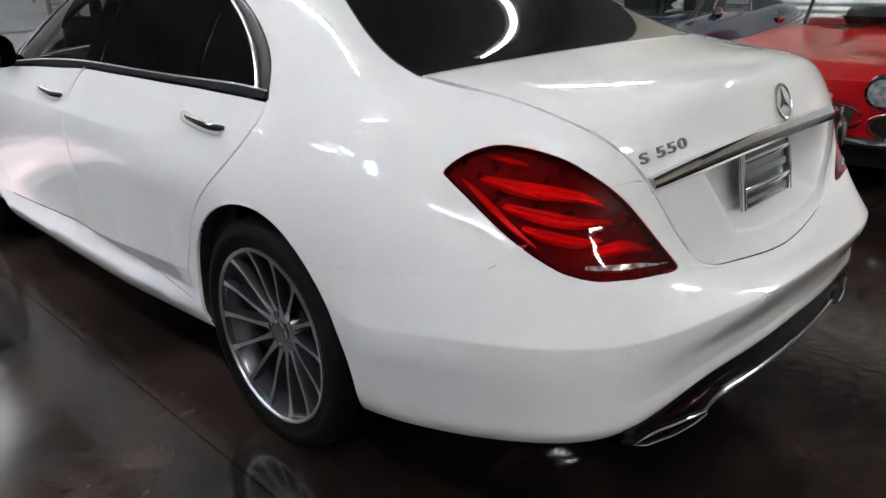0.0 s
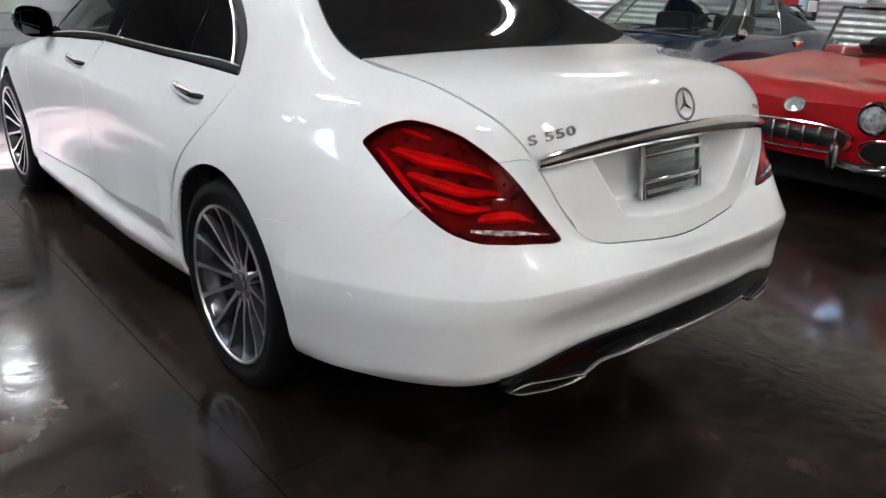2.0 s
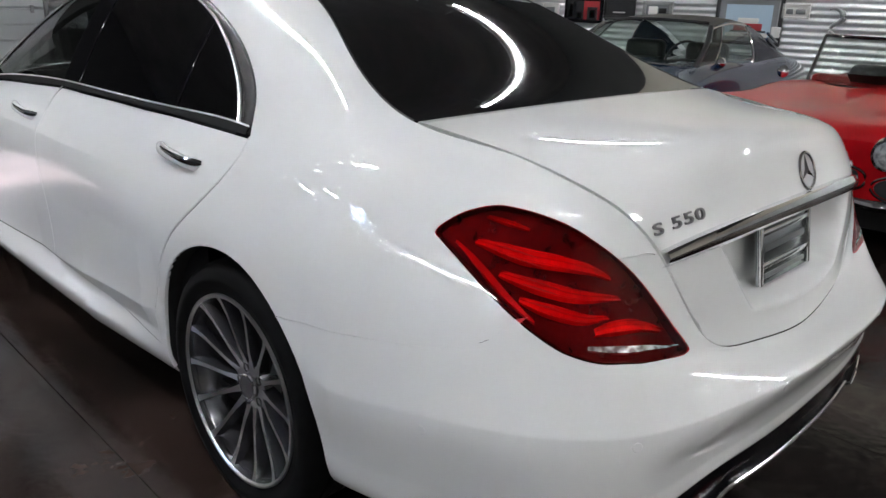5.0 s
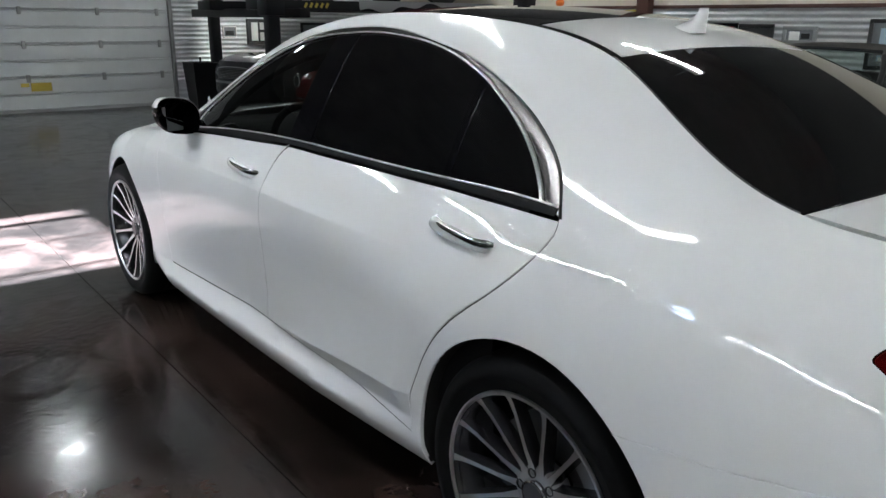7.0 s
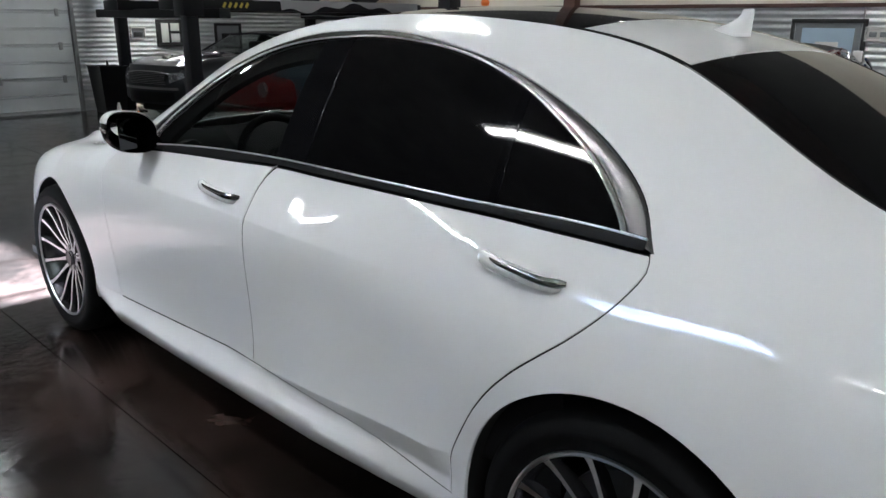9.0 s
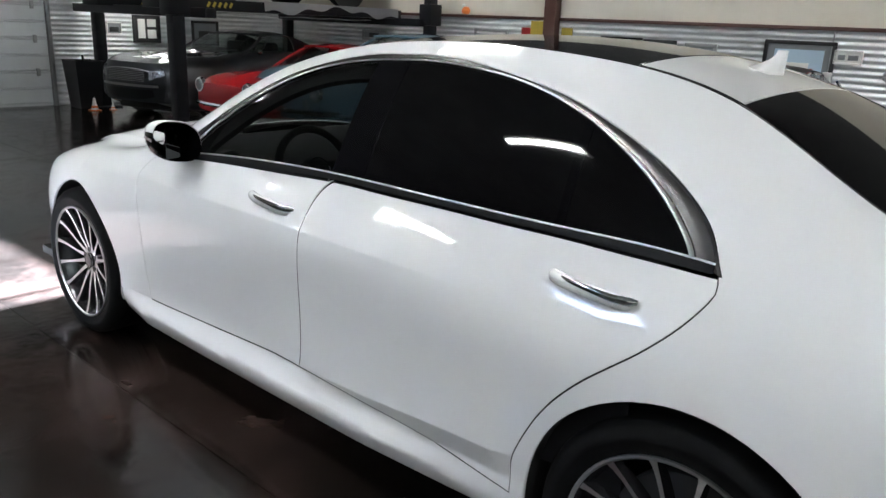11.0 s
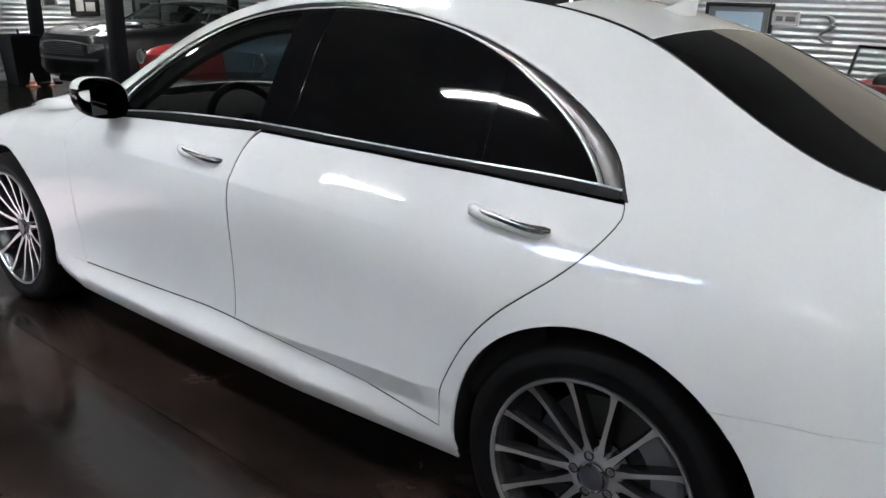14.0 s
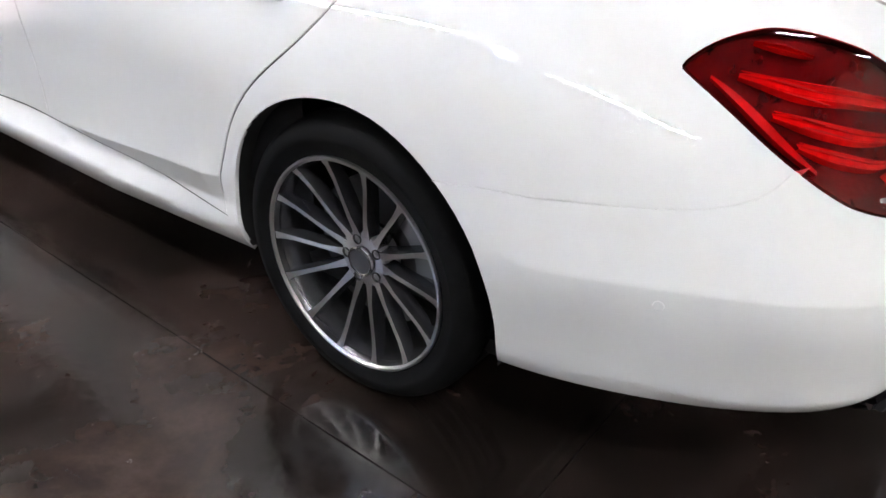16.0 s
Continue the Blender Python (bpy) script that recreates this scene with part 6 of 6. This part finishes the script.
        for y in (0.62, 3.21):
            road_wheel(c, s * 0.76, y, 0.33, 0.19, CHROME)
            part("wheel_arch", shift(lathe_bm([(0.0, 0.0), (0.37, 0.0), (0.37, 0.02), (0.0, 0.02)], 40), Matrix.Translation((s * 0.885, y, 0.34)) @ pose(0, 0, 0, 0, 90 * s, 0)), BLACK, c)
    # wrap-round windscreen
    n = 21
    a = np.linspace(-1, 1, n)
    lowr = [(0.68 * q, 1.42 + 0.34 * abs(q) ** 2.6, 0.905 - 0.01 * abs(q)) for q in a]
    high = [(0.64 * q, 1.62 + 0.30 * abs(q) ** 2.6, 1.26) for q in a]
    g = [[np.array(l) * (1 - t) + np.array(h) * t for t in np.linspace(0, 1, 7)] for l, h in zip(lowr, high)]
    screen = part("windscreen", grid_bm(g, thick=0.005), CARGLASS, c, "clear wrap-round windscreen")
    part("screen_frame", tube_bm(high, 0.013, 8), GLOSSBLACK, screen)
    for q in (0, -1):
        part("screen_post", tube_bm([lowr[q], high[q]], 0.017, 8), CHROME, screen)
    part("cowl_trim", tube_bm([np.array(p) + (0, -0.02, 0.0) for p in lowr], 0.012, 6), CHROME, c)
    part("cockpit", box_bm((-0.66, 1.75, 0.55), (0.66, 2.75, 0.915), 0.03), BLACK, c, "dark open cockpit")
    part("dashboard", box_bm((-0.62, 1.66, 0.86), (0.62, 1.80, 0.965), 0.03), REDTRIM, c)
    for s in (-1, 1):
        part("seat", box_bm((s * 0.33 - 0.24, 2.35, 0.6), (s * 0.33 + 0.24, 2.55, 1.02), 0.07, 3), BLACK, c)
        part("wing_mirror", shift(lathe_bm([(0.0, 0.0), (0.04, 0.0), (0.05, 0.02), (0.03, 0.05), (0.0, 0.06)], 16), Matrix.Translation((s * 0.80, 1.55, 0.97)) @ pose(0, 0, 0, 90, 0, 0)), CHROME, c)
    part("show_card", shift(box_bm((-0.34, -0.005, 0), (0.22, 0.0, 0.14)), Matrix.Translation((0.05, 1.62, 0.93)) @ pose(0, 0, 0, 60, 0, 0)), INK, c, "dark show card behind the windscreen")
    for k in range(3):
        part("card_letter", shift(box_bm((0, -0.003, 0), (0.075, 0, 0.085), 0.001), Matrix.Translation((-0.22 + 0.11 * k, 1.612, 0.948)) @ pose(0, 0, 0, 60, 0, 0)), PALE, c)
    return c


def coupe(name, label, m, paint, roof_paint, dims, lamps, stripe=None, group="parked collector cars", bumper=True):
    """A closed car from a few sizes: length, half width, bonnet, cowl, screen and roof stations and heights."""
    c = thing(name, label, "car", m, group)
    L, W, zb, zc, cowl, head, back, tail, zt = dims
    part("body", shell_bm((
        (0.0, ((0.3 * W, 0.32), (0.74 * W, 0.34), (0.80 * W, 0.46), (0.80 * W, 0.58), (0.74 * W, zb - 0.12), (0.4 * W, zb - 0.08), (0.0, zb - 0.07))),
        (0.16, ((0.6 * W, 0.24), (0.90 * W, 0.28), (0.955 * W, 0.46), (0.95 * W, 0.62), (0.86 * W, zb - 0.05), (0.45 * W, zb - 0.02), (0.0, zb))),
        (0.28 * L, ((0.6 * W, 0.22), (0.94 * W, 0.28), (W, 0.48), (0.99 * W, 0.68), (0.88 * W, 0.5 * (zb + zc)), (0.45 * W, zc - 0.02), (0.0, zc))),
        (cowl, ((0.6 * W, 0.22), (0.93 * W, 0.28), (0.98 * W, 0.48), (0.98 * W, 0.70), (0.88 * W, zc - 0.01), (0.45 * W, zc), (0.0, zc + 0.01))),
        (0.62 * L, ((0.6 * W, 0.22), (0.93 * W, 0.28), (0.99 * W, 0.48), (0.985 * W, 0.70), (0.88 * W, zc), (0.45 * W, zc + 0.01), (0.0, zc + 0.02))),
        (0.86 * L, ((0.6 * W, 0.24), (0.92 * W, 0.30), (0.98 * W, 0.50), (0.96 * W, 0.72), (0.85 * W, zc), (0.45 * W, zc + 0.02), (0.0, zc + 0.02))),
        (L, ((0.4 * W, 0.36), (0.74 * W, 0.38), (0.82 * W, 0.52), (0.80 * W, 0.68), (0.74 * W, zc - 0.10), (0.4 * W, zc - 0.05), (0.0, zc - 0.05))))), paint, c)
    greenhouse(c, (roof_paint, paint), cowl, head, back, tail, 0.82 * W, 0.67 * W, zc - 0.01, zt, stripe)
    part("underbody", box_bm((-0.74 * W, 0.22, 0.14), (0.74 * W, L - 0.3, 0.34), 0.04), UNDERBODY, c)
    part("cabin_lining", box_bm((-0.70 * W, cowl + 0.35, 0.5), (0.70 * W, tail - 0.1, zc + 0.01), 0.05), BLACK, c)
    for s in (-1, 1):
        part("seat", box_bm((s * 0.36 - 0.22, cowl + 1.0, 0.6), (s * 0.36 + 0.22, cowl + 1.18, zc + 0.18), 0.06, 3), BLACK, c)
        for y in (0.19 * L, 0.79 * L):
            road_wheel(c, s * (W - 0.13), y, 0.325, 0.2, MACHINED)
            part("wheel_arch", shift(lathe_bm([(0.0, 0.0), (0.36, 0.0), (0.36, 0.02), (0.0, 0.02)], 36), Matrix.Translation((s * (W - 0.025), y, 0.33)) @ pose(0, 0, 0, 0, 90 * s, 0)), BLACK, c)
        for dx, dz, r in lamps:
            round_lamp(c, s * dx, 0.02, dz, r)
    part("steering_wheel", shift(lathe_bm([(0.18 + 0.012 * math.cos(t), 0.012 * math.sin(t)) for t in np.linspace(0, 2 * math.pi, 8, endpoint=False)], 28, True), pose(0.36, cowl + 0.55, zc + 0.04, 62, 0, 0)), BLACK, c)
    if bumper:
        part("front_bumper", tube_bm([(-0.95 * W, 0.22, 0.44), (-0.85 * W, 0.02, 0.43), (-0.4 * W, -0.07, 0.43), (0.4 * W, -0.07, 0.43), (0.85 * W, 0.02, 0.43), (0.95 * W, 0.22, 0.44)], 0.035, 8), CHROME, c, "chrome front bumper")
    return c


def facing_west(x, y, turn=0.0):
    """Nose at (x, y), pointing to -x; the car's own y runs from nose to tail."""
    return Matrix.Translation((x, y, 0)) @ pose(0, 0, 0, 0, 0, -90 + turn)


roadster(facing_west(2.894, 0.005, -0.3) @ Matrix.Diagonal((0.934, 0.934, 0.955, 1)))
blue = coupe("blue_fastback", "dark blue sixties fastback with black roof", facing_west(2.858, 2.138, 1.8) @ Matrix.Diagonal((0.924, 0.924, 0.94, 1)), BLUE, BLUEROOF, (4.6, 0.90, 0.84, 0.95, 1.55, 2.12, 3.0, 4.2, 1.39), ((0.62, 0.62, 0.09),), stripe=2.95)
part("bonnet_scoop", box_bm((-0.22, 0.75, 0.90), (0.22, 1.35, 0.965), 0.03, 3), BLUE, blue)
part("cowl_chrome", tube_bm([(-0.66, 1.50, 0.955), (0.0, 1.40, 0.975), (0.66, 1.50, 0.955)], 0.016, 6), CHROME, blue)
for k in range(4):
    for s in (-1, 1):
        part("pillar_louvre", shift(box_bm((-0.012, -0.16, -0.012), (0.012, 0.16, 0.012), 0.004), Matrix.Translation((s * 0.66, 3.55, 1.0 + 0.06 * k)) @ pose(0, 0, 0, -18, 0, 0)), BLUE, blue)
coupe("grey_blue_coupe", "pale grey-blue vintage coupe with chrome lamps", facing_west(3.5, 7.3, 0), GREYBLUE, GREYBLUE, (4.2, 0.86, 0.86, 0.97, 1.5, 2.05, 2.75, 3.5, 1.38), ((0.60, 0.66, 0.10), (0.44, 0.52, 0.06)))
small = coupe("small_red_coupe", "small bright red vintage coupe with round lamps", facing_west(3.163, 8.16, 0.7) @ Matrix.Diagonal((0.916, 0.916, 0.916, 1)), BRIGHTRED, BRIGHTRED, (4.0, 0.80, 0.80, 0.92, 1.35, 1.9, 2.5, 3.4, 1.30), ((0.58, 0.68, 0.095),))
muscle = coupe("grey_muscle_car", "dark grey modern muscle car with striped bonnet", facing_west(3.0, 10.2, 12) @ Matrix.Diagonal((0.92, 0.92, 0.92, 1)), GUNMETAL, GUNMETAL, (4.7, 0.93, 0.93, 1.03, 1.55, 2.2, 3.0, 4.1, 1.40), (), bumper=False)
nose = [[(x * (1 - 0.10 * t), -0.10 - 0.05 * math.sin(math.pi * t) + 0.24 * (abs(x) / 0.86) ** 3, 0.30 + 0.60 * t) for t in np.linspace(0, 1, 11)] for x in np.linspace(-0.86, 0.86, 25)]
front = part("front_fascia", grid_bm(nose, thick=0.02), GUNMETAL, muscle, "dark grey moulded front")


def on_nose(x, z, out=0.0):
    t = (z - 0.30) / 0.60
    return np.array((x * (1 - 0.10 * t), -0.10 - 0.05 * math.sin(math.pi * t) + 0.24 * (abs(x) / 0.86) ** 3 - 0.022 - out, z))


def nose_patch(name, x0, x1, low, high, mat, lab="", out=0.004):
    rows = [[on_nose(x, low(x) * (1 - t) + high(x) * t, out) for t in np.linspace(0, 1, 5)] for x in np.linspace(x0, x1, 15)]
    return part(name, grid_bm(rows, thick=0.006), mat, front, lab)


nose_patch("grille", -0.50, 0.50, lambda x: 0.60 + 0.10 * (abs(x) / 0.5) ** 4, lambda x: 0.80 - 0.03 * (abs(x) / 0.5) ** 3, BLACK, "black mesh grille")
part("grille_frame", tube_bm([on_nose(x, 0.81 - 0.03 * (abs(x) / 0.5) ** 3, 0.012) for x in np.linspace(-0.52, 0.52, 17)], 0.010, 6), STEEL, front)
nose_patch("grille_bar", -0.66, 0.66, lambda x: 0.535, lambda x: 0.575, STEEL, "bright bar under the grille", 0.010)
nose_patch("lower_intake", -0.56, 0.56, lambda x: 0.34 + 0.06 * (abs(x) / 0.56) ** 3, lambda x: 0.50, BLACK)
for k in range(7):
    part("grille_slat", tube_bm([on_nose(x, 0.625 + 0.026 * k, 0.009) for x in np.linspace(-0.44, 0.44, 11)], 0.003, 5), STEEL, front)
for s in (-1, 1):
    lamp_ = nose_patch("headlamp", s * 0.52, s * 0.80, lambda x: 0.64 + 0.10 * (abs(x) - 0.52) / 0.28, lambda x: 0.785 + 0.02 * (abs(x) - 0.52) / 0.28, HEADGLASS, "clear swept headlamp", 0.008)
    part("lamp_ring", tube_bm([on_nose(s * 0.63 + 0.052 * math.cos(t), 0.725 + 0.045 * math.sin(t), 0.018) for t in np.linspace(0, 2 * math.pi, 20, endpoint=False)], 0.007, 6, 1.0, True), CHROME, front)
    part("bonnet_stripe", grid_bm([[(s * 0.17 + x, y, 0.945 + 0.062 * y - 0.004 * y * y) for x in (-0.09, 0.09)] for y in np.linspace(0.2, 1.6, 12)], thick=0.004), PALE, muscle, "silver bonnet stripe")
part("corner_marker", box_bm((0.80, 0.22, 0.50), (0.90, 0.34, 0.54), 0.01), ORANGE, muscle, "orange side marker")
part("bonnet_scoop", box_bm((-0.25, 0.7, 0.97), (0.25, 1.2, 1.03), 0.025, 3), GUNMETAL, muscle)
coupe("dark_red_car", "dark red car standing on the raised lift", facing_west(3.1, 9.87, 0) @ Matrix.Translation((0, 0, 1.72)), DARKRED, DARKRED, (3.75, 0.86, 0.86, 0.97, 1.28, 1.75, 2.35, 3.0, 1.38), ())

# ---- small things by the north wall ----
bin_ = thing("waste_bin", "black plastic waste bin with a tall handle", "bin", Matrix.Translation((3.02, 11.9, 0)) @ Matrix.Diagonal((0.7, 0.8, 1.0, 1)))
part("bin_body", shift(lathe_bm([(0.0, 0.0), (0.34, 0.0), (0.44, 0.72), (0.46, 0.74), (0.43, 0.74), (0.33, 0.03), (0.0, 0.03)], 4), pose(0, 0, 0, 0, 0, 45)), BLACK, bin_)
part("bin_pole", tube_bm([(0.02, -0.05, 0.1), (0.0, -0.02, 0.82)], 0.025, 8), BLACK, bin_)
for x, y, s in ((2.95, 11.45, 0.75), (3.22, 11.4, 0.45)):
    cone = thing("traffic_cone", "small white cone with an orange band and base", "cone", Matrix.Translation((x, y, 0)) @ Matrix.Diagonal((s, s, s, 1)), "cones by the lift")
    part("cone_base", box_bm((-0.10, -0.10, 0), (0.10, 0.10, 0.02), 0.006), ORANGE, cone)
    part("cone_body", lathe_bm([(0.075, 0.018), (0.045, 0.12), (0.018, 0.26), (0.0, 0.262)], 24), PALE, cone)
    part("cone_band", lathe_bm([(0.0675, 0.055), (0.0545, 0.10), (0.05, 0.10), (0.06, 0.055)], 24, True), ORANGE, cone)

# ---- ceiling lights ----
def ceiling_light(label, glow_mat, half):
    lamp = thing("ceiling_light", label, "light", group="fluorescent ceiling lights")
    part("housing", box_bm((-0.12, -0.72, 0.02), (0.12, 0.72, 0.09), 0.01), PALE, lamp)
    part("tube", box_bm((-half, -0.70, -0.012), (half, 0.70, 0.02), 0.012, 3), glow_mat, lamp)
    for y in (-0.55, 0.55):
        part("hanger_rod", tube_bm([(0, y, 0.08), (0, y, 0.5)], 0.006, 6), STEEL, lamp)
    return lamp


for spots, label, glow_mat in ((LIGHTS, "long white fluorescent ceiling light out of view, some added", LAMPGLOW), (FAR_LIGHTS, "long dim fluorescent ceiling light", DIMGLOW)):
    first = ceiling_light(label, glow_mat, 0.026 if glow_mat is DIMGLOW else 0.055)
    for k, (x, y, yaw) in enumerate(spots):
        m = pose(x, y, HIGH - 0.5, 0, 0, yaw)
        if k == 0:
            first.matrix_world = m
        else:
            copy_thing(first, m)
for x, y in ((-0.2, 9.8),):
    bay = thing("high_bay_lamp", "round white high-bay ceiling lamp", "light", Matrix.Translation((x, y, 4.6)), "high-bay lamps")
    part("reflector", lathe_bm([(0.10, 0.40), (0.12, 0.40), (0.30, 0.0), (0.285, 0.0), (0.10, 0.38)], 32, True), PALE, bay)
    part("bulb", lathe_bm([(0.0, 0.04), (0.13, 0.05), (0.16, 0.10), (0.08, 0.30), (0.0, 0.30)], 32), BAYGLOW, bay)
    part("stem", tube_bm([(0, 0, 0.38), (0, 0, 0.6)], 0.02, 8), STEEL, bay)
